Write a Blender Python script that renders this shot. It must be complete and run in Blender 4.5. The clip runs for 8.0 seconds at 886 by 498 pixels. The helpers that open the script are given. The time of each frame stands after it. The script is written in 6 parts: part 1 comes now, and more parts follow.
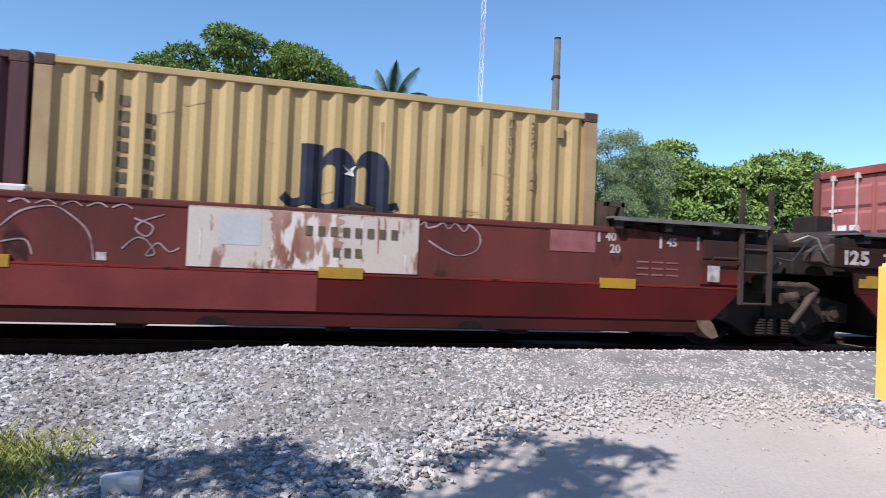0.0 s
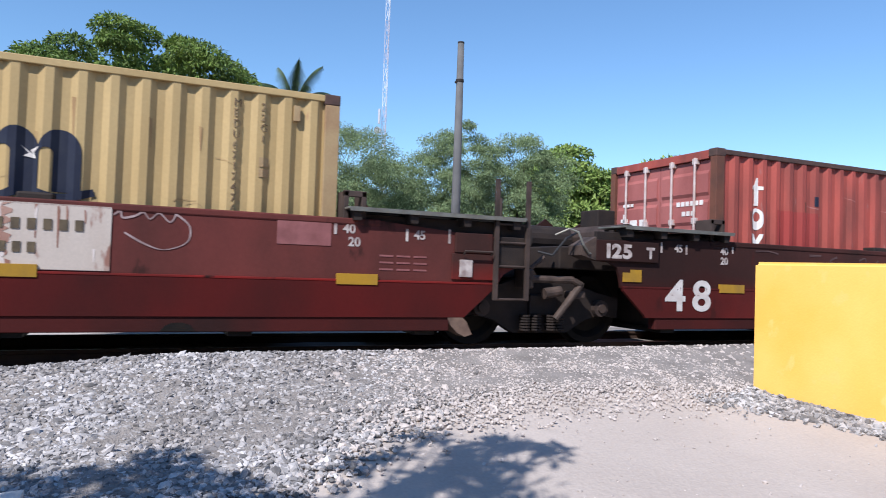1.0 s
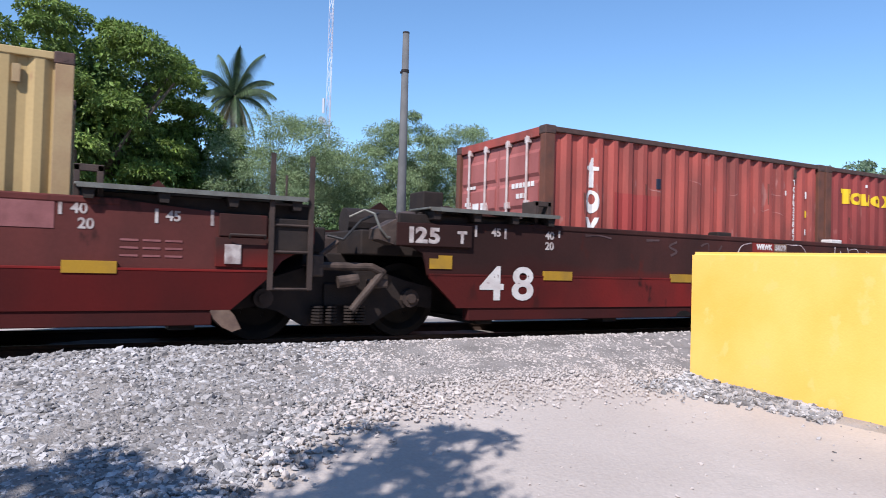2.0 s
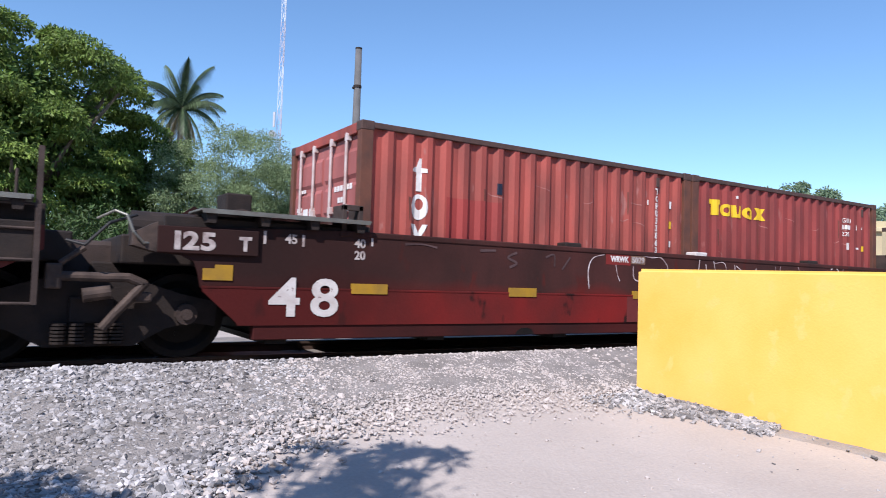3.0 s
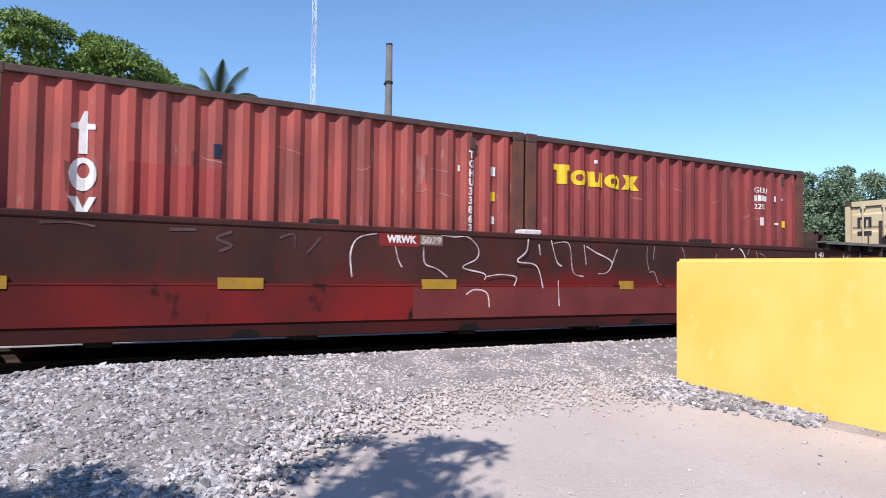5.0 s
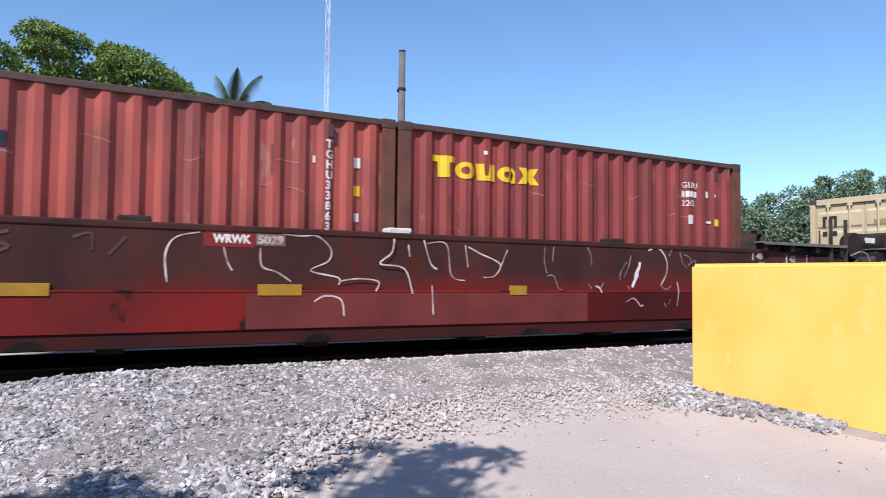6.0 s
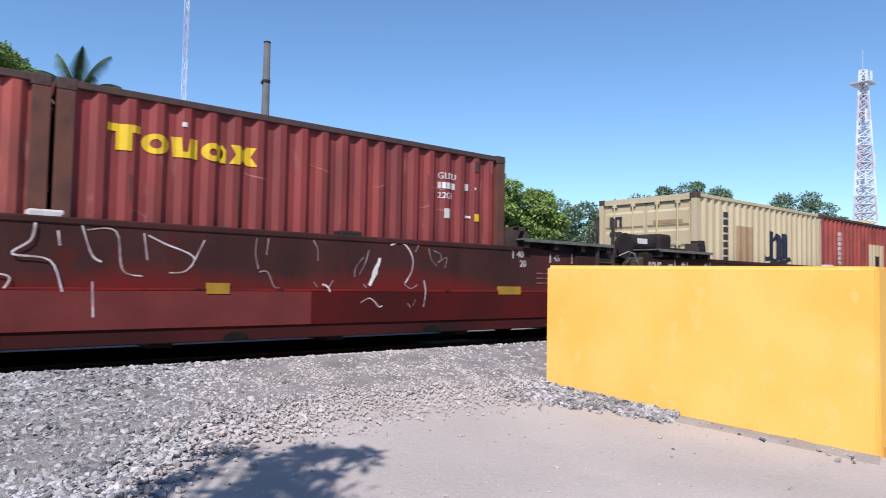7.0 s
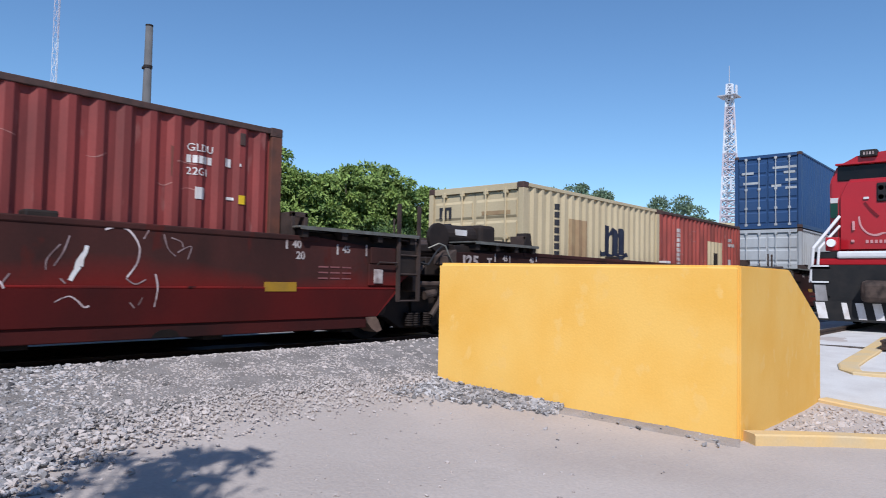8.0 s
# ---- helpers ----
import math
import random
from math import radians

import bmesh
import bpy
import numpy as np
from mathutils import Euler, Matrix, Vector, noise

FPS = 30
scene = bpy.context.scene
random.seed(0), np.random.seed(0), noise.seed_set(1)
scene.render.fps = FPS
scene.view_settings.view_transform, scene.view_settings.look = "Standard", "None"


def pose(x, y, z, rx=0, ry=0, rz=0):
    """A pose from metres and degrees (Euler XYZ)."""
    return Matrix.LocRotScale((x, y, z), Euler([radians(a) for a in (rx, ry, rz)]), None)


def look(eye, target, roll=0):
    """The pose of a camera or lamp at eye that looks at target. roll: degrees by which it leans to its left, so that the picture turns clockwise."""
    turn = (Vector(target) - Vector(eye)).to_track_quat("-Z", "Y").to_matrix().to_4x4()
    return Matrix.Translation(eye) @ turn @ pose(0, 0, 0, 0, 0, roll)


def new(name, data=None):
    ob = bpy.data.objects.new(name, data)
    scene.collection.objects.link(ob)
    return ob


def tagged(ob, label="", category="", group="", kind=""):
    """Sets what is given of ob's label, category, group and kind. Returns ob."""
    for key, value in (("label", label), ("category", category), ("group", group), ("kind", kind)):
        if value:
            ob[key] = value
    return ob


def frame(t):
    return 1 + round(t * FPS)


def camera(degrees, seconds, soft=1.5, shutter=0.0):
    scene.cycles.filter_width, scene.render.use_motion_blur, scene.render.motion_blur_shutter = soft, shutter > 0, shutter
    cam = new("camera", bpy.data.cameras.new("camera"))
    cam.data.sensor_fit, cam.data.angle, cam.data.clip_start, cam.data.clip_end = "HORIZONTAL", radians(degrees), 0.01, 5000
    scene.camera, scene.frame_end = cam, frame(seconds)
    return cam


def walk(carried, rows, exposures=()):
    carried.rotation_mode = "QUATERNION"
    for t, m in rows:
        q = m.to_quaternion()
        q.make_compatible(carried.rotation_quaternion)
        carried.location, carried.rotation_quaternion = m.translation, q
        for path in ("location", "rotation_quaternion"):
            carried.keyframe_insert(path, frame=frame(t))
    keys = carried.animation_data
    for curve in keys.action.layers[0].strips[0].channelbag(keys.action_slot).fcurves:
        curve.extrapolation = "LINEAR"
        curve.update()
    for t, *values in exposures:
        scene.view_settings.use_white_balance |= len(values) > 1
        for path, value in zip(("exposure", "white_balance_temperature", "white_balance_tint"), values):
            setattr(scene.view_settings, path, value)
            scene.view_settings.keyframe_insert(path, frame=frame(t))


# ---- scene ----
cam = camera(66.0, 8.0, soft=0.95, shutter=0.2)
# the camera stands at one spot and pans: seconds, yaw, pitch, roll
PAN = [
    (0.0, -15.67, 1.36, -2.4), (0.5, -20.07, 1.6, -2.31), (1.0, -23.61, 1.79, -1.91), (1.5, -25.53, 1.66, -1.78),
    (1.7, -26.78, 1.27, -1.81), (2.8, -31.16, 2.1, -1.59),
    (3.0, -32.24, 2.64, -1.79), (3.5, -33.12, 2.55, -1.36), (4.0, -31.33, 2.11, -1.07), (4.5, -30.86, 2.0, -0.78), (4.7, -30.36, 2.0, -0.76),
    (5.8, -27.37, 2.37, -0.71), (6.0, -28.16, 2.56, -0.57), (6.5, -33.4, 2.2, -0.89), (7.0, -39.5, 2.66, -1.06),
    (7.5, -44.51, 2.74, -0.78), (8.0, -48.48, 2.59, -1.16),
]
walk(cam, [(t, pose(0, 0, 0, 90 + p, r, y)) for t, y, p, r in PAN],
     [(0.0, 0.29, 6200, 13), (0.5, 0.31, 6200, 13), (1.5, 0.31, 6200, 14), (3.5, 0.34, 6250, 17), (6.5, 0.29, 6280, 17), (7.0, 0.1, 6150, 15), (7.5, -0.1, 6050, 14), (8.0, -0.18, 6000, 13)])

# how far the train has come along its track, in metres
TRAIN = [
    (0.0, 9.51), (0.5, 8.495), (1.0, 7.488), (1.5, 6.473), (1.7, 6.073), (2.8, 3.865), (3.0, 3.458), (3.5, 2.437), (4.0, 1.404), (4.5, 0.371), (4.7, -0.049),
    (5.8, -2.336), (6.0, -2.752), (6.5, -3.805), (7.0, -4.865), (7.5, -5.938), (8.0, -6.992),
]
TRACK_Y, RAIL_Z = 8.632, -0.93

# ---- light ----
SUN_EL, SUN_X, SUN_Y = radians(46), -0.788, -0.616
world = bpy.data.worlds.new("sky")
scene.world = world
world.use_nodes = True
wn = world.node_tree.nodes
sky = wn.new("ShaderNodeTexSky")
sky.sky_type, sky.sun_disc = "NISHITA", False
sky.sun_elevation, sky.sun_rotation = SUN_EL, math.atan2(SUN_X, SUN_Y)
sky.air_density, sky.dust_density, sky.ozone_density = 1.0, 0.0, 3.0
haze = wn.new("ShaderNodeMix")
haze.data_type, haze.blend_type = "RGBA", "MULTIPLY"
haze.inputs[0].default_value, haze.inputs[7].default_value = 1.0, (0.82, 0.985, 1.05, 1)
world.node_tree.links.new(sky.outputs[0], haze.inputs[6])
world.node_tree.links.new(haze.outputs[2], wn["Background"].inputs[0])
wn["Background"].inputs[1].default_value = 0.136
sun = new("sun", bpy.data.lights.new("sun", "SUN"))
sun.data.energy, sun.data.angle, sun.data.color = 5.0, radians(0.5), (1.0, 0.955, 0.89)
sun.matrix_world = look((SUN_X * 30, SUN_Y * 30, 30 * math.tan(SUN_EL)), (0, 0, 0))


# ---- materials ----
def surface(name, base, second=None, amount=0.5, scale=2.0, fine=40.0, rough=0.7, metal=0.0, bump=0.15,
            streak=1.0, spots=None, spot_at=0.62, random_tint=0.0, island=False, coat=0.0, grain=0.055, gloss=0.3):
    """A procedural surface: base colour, stains of a second colour, fine grain, optional sharp spots, and relief."""
    m = bpy.data.materials.new(name)
    m.use_nodes = True
    nt = m.node_tree
    n, link = nt.nodes, nt.links.new
    b = n["Principled BSDF"]
    b.inputs["Roughness"].default_value, b.inputs["Metallic"].default_value = rough, metal
    b.inputs["Coat Weight"].default_value, b.inputs["Specular IOR Level"].default_value = coat, gloss
    co, mp = n.new("ShaderNodeTexCoord"), n.new("ShaderNodeMapping")
    mp.inputs["Scale"].default_value = (1, 1, streak)
    link(co.outputs["Object"], mp.inputs[0])
    big, small = n.new("ShaderNodeTexNoise"), n.new("ShaderNodeTexNoise")
    big.inputs["Scale"].default_value, big.inputs["Detail"].default_value = scale, 6
    small.inputs["Scale"].default_value, small.inputs["Detail"].default_value = fine, 4
    link(mp.outputs[0], big.inputs["Vector"])
    link(co.outputs["Object"], small.inputs["Vector"])
    ramp = n.new("ShaderNodeMapRange")
    ramp.inputs[1].default_value, ramp.inputs[2].default_value = 0.38, 0.68
    ramp.inputs[4].default_value = amount
    link(big.outputs[0], ramp.inputs[0])
    mix = n.new("ShaderNodeMix")
    mix.data_type = "RGBA"
    mix.inputs[6].default_value = (*base, 1)
    mix.inputs[7].default_value = (*(second or [c * 0.6 for c in base]), 1)
    link(ramp.outputs[0], mix.inputs[0])
    colour = mix.outputs[2]
    if spots:
        sp, sr, mx = n.new("ShaderNodeTexNoise"), n.new("ShaderNodeMapRange"), n.new("ShaderNodeMix")
        sp.inputs["Scale"].default_value, sp.inputs["Detail"].default_value = scale * 3.1, 8
        link(mp.outputs[0], sp.inputs["Vector"])
        sr.inputs[1].default_value, sr.inputs[2].default_value = spot_at, spot_at + 0.06
        link(sp.outputs[0], sr.inputs[0])
        mx.data_type = "RGBA"
        mx.inputs[7].default_value = (*spots, 1)
        link(colour, mx.inputs[6]), link(sr.outputs[0], mx.inputs[0])
        colour = mx.outputs[2]
    hsv, val = n.new("ShaderNodeHueSaturation"), n.new("ShaderNodeMapRange")
    val.inputs[3].default_value, val.inputs[4].default_value = 1 - grain * 2, 1 + grain * 2
    link(small.outputs[0], val.inputs[0])
    out = val.outputs[0]
    if random_tint:
        pick = n.new("ShaderNodeNewGeometry" if island else "ShaderNodeObjectInfo")
        rr, mul = n.new("ShaderNodeMapRange"), n.new("ShaderNodeMath")
        rr.inputs[3].default_value, rr.inputs[4].default_value = 1 - random_tint, 1 + random_tint
        link(pick.outputs["Random Per Island" if island else "Random"], rr.inputs[0])
        mul.operation = "MULTIPLY"
        link(out, mul.inputs[0]), link(rr.outputs[0], mul.inputs[1])
        out = mul.outputs[0]
    link(out, hsv.inputs["Value"]), link(colour, hsv.inputs["Color"])
    link(hsv.outputs[0], b.inputs["Base Color"])
    if bump:
        bp = n.new("ShaderNodeBump")
        bp.inputs["Strength"].default_value, bp.inputs["Distance"].default_value = bump, 0.02
        link(small.outputs[0], bp.inputs["Height"]), link(bp.outputs[0], b.inputs["Normal"])
    return m


def leafy(name, base, second):
    """Leaf surface: varied from leaf to leaf, letting some light through."""
    m = surface(name, base, second, amount=0.8, scale=0.9, fine=6, rough=0.55, bump=0, random_tint=0.45, island=True)
    b = m.node_tree.nodes["Principled BSDF"]
    tr, mixer = m.node_tree.nodes.new("ShaderNodeBsdfTranslucent"), m.node_tree.nodes.new("ShaderNodeMixShader")
    link = m.node_tree.links.new
    link(b.inputs["Base Color"].links[0].from_socket, tr.inputs[0])
    mixer.inputs[0].default_value = 0.16
    link(b.outputs[0], mixer.inputs[1]), link(tr.outputs[0], mixer.inputs[2])
    link(mixer.outputs[0], m.node_tree.nodes["Material Output"].inputs[0])
    return m


M = dict(
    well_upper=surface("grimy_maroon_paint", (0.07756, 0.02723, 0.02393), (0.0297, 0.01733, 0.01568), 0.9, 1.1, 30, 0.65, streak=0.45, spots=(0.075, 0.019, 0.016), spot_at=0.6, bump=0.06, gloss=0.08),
    well_lower=surface("faded_red_paint", (0.2156, 0.01725, 0.01581), (0.08625, 0.01796, 0.01653), 0.9, 0.9, 30, 0.6, streak=0.6, spots=(0.028, 0.012, 0.011), spot_at=0.61, bump=0.08, gloss=0.08),
    red_upper=surface("weathered_brown_red_paint", (0.1344, 0.03629, 0.03226), (0.0672, 0.02554, 0.02285), 0.9, 1.0, 30, 0.65, streak=0.5, spots=(0.04, 0.018, 0.016), spot_at=0.63, bump=0.06, gloss=0.08),
    chord=surface("dark_red_chord_paint", (0.06, 0.0115, 0.0105), (0.022, 0.0105, 0.01), 0.9, 0.8, 30, 0.7, streak=0.6, bump=0.08, gloss=0.12),
    steel=surface("sooty_steel", (0.01792, 0.01288, 0.01176), (0.03136, 0.02128, 0.0168), 0.8, 5, 60, 0.75, bump=0.2),
    frame_steel=surface("rusty_brown_steel", (0.0625, 0.0425, 0.03625), (0.0275, 0.02, 0.0175), 0.85, 4, 50, 0.7, bump=0.2),
    wheel=surface("oiled_wheel_steel", (0.009, 0.008, 0.0075), (0.018, 0.013, 0.011), 0.7, 6, 60, 0.6, 0.4),
    faded_lower=surface("pinkish_faded_red_paint", (0.1609, 0.03735, 0.03478), (0.1095, 0.02576, 0.02447), 0.9, 1.4, 40, 0.75, bump=0.05, gloss=0.08),
    dark_lower=surface("sooty_dark_red_paint", (0.085, 0.0105, 0.01), (0.04, 0.0105, 0.01), 0.9, 0.9, 30, 0.65, streak=0.6, bump=0.06, gloss=0.08),
    mark_red=surface("bright_red_repaint", (0.2, 0.02, 0.016), (0.15, 0.02, 0.018), 0.7, 3, 40, 0.7, bump=0.04),
    dull_chalk=surface("half_worn_spray_paint", (0.36, 0.27, 0.27), (0.13, 0.075, 0.075), 0.9, 6, 60, 0.8, bump=0.02),
    faint_chalk=surface("faint_spray_paint", (0.1, 0.06, 0.06), (0.045, 0.024, 0.024), 0.9, 3, 60, 0.8, bump=0.02),
    shaded_bed=surface("shaded_track_ballast", (0.22, 0.2, 0.185), (0.13, 0.12, 0.11), 0.8, 3, 50, 0.9, bump=0.6, grain=0.12),
    rail_rust=surface("rusty_rail_side", (0.06, 0.035, 0.025), (0.035, 0.024, 0.02), 0.8, 6, 60, 0.8, bump=0.15),
    worn_brown=surface("worn_brown_steel", (0.07956, 0.05508, 0.04468), (0.01836, 0.01285, 0.01102), 0.9, 6, 60, 0.7, bump=0.15),
    guard_paint=surface("scuffed_beige_guard", (0.18, 0.12, 0.09), (0.096, 0.06, 0.048), 0.9, 7, 60, 0.8, bump=0.1),
    engine_white=surface("engine_white_paint", (0.663, 0.663, 0.663), None, 0.2, 3, 40, 0.4, bump=0.02),
    tread=surface("worn_tread_steel", (0.22, 0.2, 0.19), (0.12, 0.1, 0.09), 0.6, 8, 60, 0.5, 1.0, bump=0.03),
    walkway=surface("galvanised_grating", (0.221, 0.221, 0.1955), (0.119, 0.102, 0.085), 0.7, 5, 70, 0.5, 0.5),
    reflector=surface("yellow_reflector", (0.368, 0.208, 0.02), (0.24, 0.144, 0.032), 0.7, 5, 60, 0.45, bump=0.03),
    white=surface("worn_white_paint", (0.74, 0.72, 0.7), (0.5, 0.44, 0.4), 0.6, 5, 60, 0.6, bump=0.03),
    worn_white=surface("flaking_white_paint", (0.6, 0.57, 0.55), (0.42, 0.36, 0.34), 0.8, 5, 60, 0.65, spots=(0.1, 0.03, 0.028), spot_at=0.63, bump=0.03),
    stencil=surface("grimy_stencil_white", (0.48, 0.43, 0.41), (0.16, 0.1, 0.095), 0.9, 9, 60, 0.7, bump=0.03),
    chalk=surface("chalky_spray_paint", (0.667, 0.575, 0.575), (0.23, 0.138, 0.138), 0.95, 7, 60, 0.8, bump=0.02),
    plaque=surface("rusty_white_plaque", (0.51, 0.4505, 0.3995), (0.425, 0.34, 0.289), 0.7, 1.6, 50, 0.6, streak=0.4, spots=(0.26, 0.13, 0.1), spot_at=0.6, bump=0.05),
    rust_bloom=surface("rust_bloomed_paint", (0.2, 0.085, 0.06), (0.42, 0.27, 0.22), 0.85, 3.2, 60, 0.85, streak=0.3, spots=(0.6, 0.54, 0.51), spot_at=0.5, bump=0.12, gloss=0.1),
    number_tan=surface("grimy_tan_number_patch", (0.22, 0.13, 0.085), (0.13, 0.07, 0.05), 0.8, 9, 60, 0.7, bump=0.03),
    worn_letter=surface("worn_brown_lettering", (0.15, 0.1, 0.06), (0.4, 0.3, 0.16), 0.9, 9, 60, 0.6, bump=0.02),
    pink=surface("faded_pink_patch", (0.26, 0.1, 0.1), (0.17, 0.06, 0.06), 0.8, 6, 60, 0.7, bump=0.03),
    black_letter=surface("black_lettering", (0.03, 0.03, 0.035), None, 0.4, 6, 60, 0.6, bump=0.02),
    dark_letter=surface("faded_dark_lettering", (0.075, 0.058, 0.04), (0.16, 0.12, 0.07), 0.8, 9, 60, 0.6, bump=0.02),
    navy=surface("dark_navy_paint", (0.012, 0.016, 0.035), (0.03, 0.035, 0.05), 0.6, 4, 60, 0.55, bump=0.03),
    tan=surface("tan_container_paint", (0.435, 0.315, 0.148), (0.35, 0.245, 0.108), 0.7, 1.6, 30, 0.55, streak=0.4, spots=(0.32, 0.19, 0.1), spot_at=0.69, bump=0.06),
    cream=surface("cream_container_paint", (0.527, 0.4335, 0.272), (0.442, 0.357, 0.221), 0.7, 1.6, 30, 0.55, streak=0.4, spots=(0.38, 0.25, 0.14), spot_at=0.7, bump=0.06),
    maroon=surface("maroon_container_paint", (0.355, 0.075, 0.058), (0.17, 0.049, 0.04), 0.95, 2.4, 30, 0.6, streak=0.3, spots=(0.3, 0.115, 0.1), spot_at=0.635, bump=0.06),
    maroon_dark=surface("dark_maroon_container_paint", (0.2586, 0.04828, 0.04254), (0.138, 0.0345, 0.03104), 0.9, 2.2, 30, 0.6, streak=0.3, spots=(0.25, 0.08, 0.07), spot_at=0.64, bump=0.06),
    pale_door=surface("pale_maroon_door_paint", (0.36, 0.12, 0.11), (0.25, 0.075, 0.068), 0.9, 2.2, 30, 0.65, streak=0.3, bump=0.06),
    rust_run=surface("dark_rust_run", (0.12, 0.045, 0.035), (0.2, 0.05, 0.04), 0.8, 6, 60, 0.85, streak=0.3, bump=0.04),
    tan_run=surface("brown_rust_run", (0.27, 0.17, 0.085), (0.36, 0.25, 0.12), 0.8, 6, 60, 0.85, streak=0.3, bump=0.04),
    scrape=surface("pale_scraped_paint", (0.36, 0.17, 0.15), (0.28, 0.08, 0.07), 0.9, 14, 60, 0.8, bump=0.03),
    tan_scrape=surface("dull_scraped_tan_paint", (0.36, 0.25, 0.12), (0.43, 0.31, 0.15), 0.9, 14, 60, 0.8, bump=0.03),
    plum=surface("plum_container_paint", (0.085, 0.03, 0.034), (0.05, 0.022, 0.025), 0.9, 2.2, 30, 0.6, streak=0.3, bump=0.06),
    repaint=surface("fresh_red_repaint", (0.3, 0.046, 0.04), (0.22, 0.042, 0.037), 0.8, 2.2, 30, 0.6, streak=0.3, bump=0.05),
    rust_post=surface("rust_worn_post_paint", (0.14, 0.055, 0.036), (0.085, 0.042, 0.032), 0.9, 4, 40, 0.75, bump=0.12),
    tan_post=surface("scuffed_tan_post_paint", (0.3528, 0.252, 0.1344), (0.2772, 0.168, 0.0924), 0.8, 3, 40, 0.65, bump=0.08),
    casting=surface("dark_cast_steel", (0.09, 0.05, 0.042), (0.05, 0.035, 0.03), 0.8, 9, 60, 0.7, bump=0.15),
    blue=surface("blue_container_paint", (0.0255, 0.068, 0.17), (0.03825, 0.0765, 0.1615), 0.7, 1.6, 30, 0.5, streak=0.4, bump=0.05),
    grey_white=surface("pale_grey_container_paint", (0.442, 0.459, 0.4675), (0.34, 0.34, 0.34), 0.8, 1.6, 30, 0.6, streak=0.4, bump=0.05),
    rod=surface("pale_lock_rod_paint", (0.62, 0.54, 0.51), (0.42, 0.27, 0.24), 0.7, 6, 60, 0.5, 0.3, bump=0.05),
    letter_yellow=surface("bright_yellow_lettering", (0.75, 0.5, 0.02), (0.6, 0.36, 0.03), 0.6, 5, 60, 0.5, bump=0.02),
    wall_paint=surface("yellow_ochre_wall_paint", (0.792, 0.4815, 0.117), (0.765, 0.423, 0.0765), 0.95, 1.7, 45, 0.8, bump=0.1, grain=0.02, streak=0.75, spots=(0.78, 0.48, 0.13), spot_at=0.6),
    kerb_paint=surface("yellow_kerb_paint", (0.6512, 0.4576, 0.2112), (0.5456, 0.44, 0.2816), 0.9, 2.5, 45, 0.8, bump=0.1, grain=0.04),
    dust=surface("dusty_concrete", (0.455, 0.4, 0.362), (0.385, 0.335, 0.302), 0.9, 0.7, 35, 0.95, bump=0.35, spots=(0.415, 0.365, 0.33), spot_at=0.62, grain=0.07),
    gravel_bed=surface("gravel_fines", (0.2805, 0.255, 0.238), (0.187, 0.17, 0.1573), 0.9, 3, 55, 0.95, bump=0.9, grain=0.12),
    stone=surface("crushed_grey_stone", (0.34, 0.3272, 0.3272), (0.204, 0.187, 0.1785), 0.8, 1.2, 40, 0.9, bump=0.3, random_tint=0.6, island=True, grain=0.12),
    dusty_stone=surface("dust_covered_stone", (0.483, 0.4312, 0.4025), (0.4025, 0.3565, 0.3335), 0.8, 1.2, 40, 0.95, bump=0.2, random_tint=0.16, island=True, grain=0.06),
    blocker_plaster=surface("grey_blocker_plaster", (0.3, 0.27, 0.24), (0.22, 0.2, 0.18), 0.8, 0.8, 20, 0.9, bump=0.15),
    foot_dirt=surface("grey_dirt", (0.34, 0.3017, 0.2762), (0.2635, 0.2338, 0.2125), 0.9, 4, 60, 0.95, bump=0.7, grain=0.12),
    concrete=surface("pale_concrete", (0.612, 0.5916, 0.561), (0.51, 0.4794, 0.4488), 0.8, 2, 40, 0.9, bump=0.25),
    post_concrete=surface("grey_post_concrete", (0.1275, 0.1237, 0.1237), (0.0825, 0.0825, 0.0825), 0.8, 2, 40, 0.9, bump=0.15),
    tie=surface("weathered_sleeper_wood", (0.1, 0.08, 0.065), (0.06, 0.05, 0.045), 0.8, 6, 60, 0.9, bump=0.4, grain=0.12),
    bark=surface("grey_brown_bark", (0.14, 0.11, 0.085), (0.08, 0.065, 0.05), 0.9, 5, 30, 0.9, bump=0.6, streak=0.3, grain=0.12),
    palm_bark=surface("grey_palm_bark", (0.22, 0.19, 0.16), (0.12, 0.1, 0.085), 0.9, 6, 30, 0.9, bump=0.5, streak=4),
    mango=leafy("mango_leaf", (0.16, 0.23, 0.045), (0.05, 0.1, 0.024)),
    mesquite=leafy("mesquite_leaf", (0.23, 0.299, 0.1437), (0.1495, 0.207, 0.1035)),
    vine=leafy("bright_vine_leaf", (0.243, 0.324, 0.081), (0.144, 0.225, 0.063)),
    # Paler, greyer leaf for far trees: distance haze put into its colour.
    hazy_far_leaf=leafy("hazy_far_leaf", (0.17, 0.235, 0.14), (0.11, 0.165, 0.1)),
    bush_leaf=leafy("dark_bush_leaf", (0.06, 0.1, 0.03), (0.035, 0.07, 0.022)),
    palm_leaf=leafy("palm_leaf", (0.05625, 0.08625, 0.0375), (0.03, 0.0525, 0.02625)),
    palm_dry=leafy("dry_palm_leaf", (0.36, 0.32, 0.19), (0.22, 0.19, 0.1)),
    grass=leafy("dry_grass_blade", (0.34, 0.34, 0.1), (0.22, 0.26, 0.07)),
    # Mast colours are paled and greyed: distance haze put into the paint.
    mast_white=surface("mast_white_paint", (0.62, 0.64, 0.68), None, 0.2, 1, 20, 0.5, bump=0),
    mast_red=surface("mast_hazy_red_paint", (0.5, 0.46, 0.5), None, 0.2, 1, 20, 0.5, bump=0),
    mast_grey=surface("mast_galvanised_steel", (0.5, 0.5, 0.53), None, 0.2, 1, 20, 0.5, 0.3, bump=0),
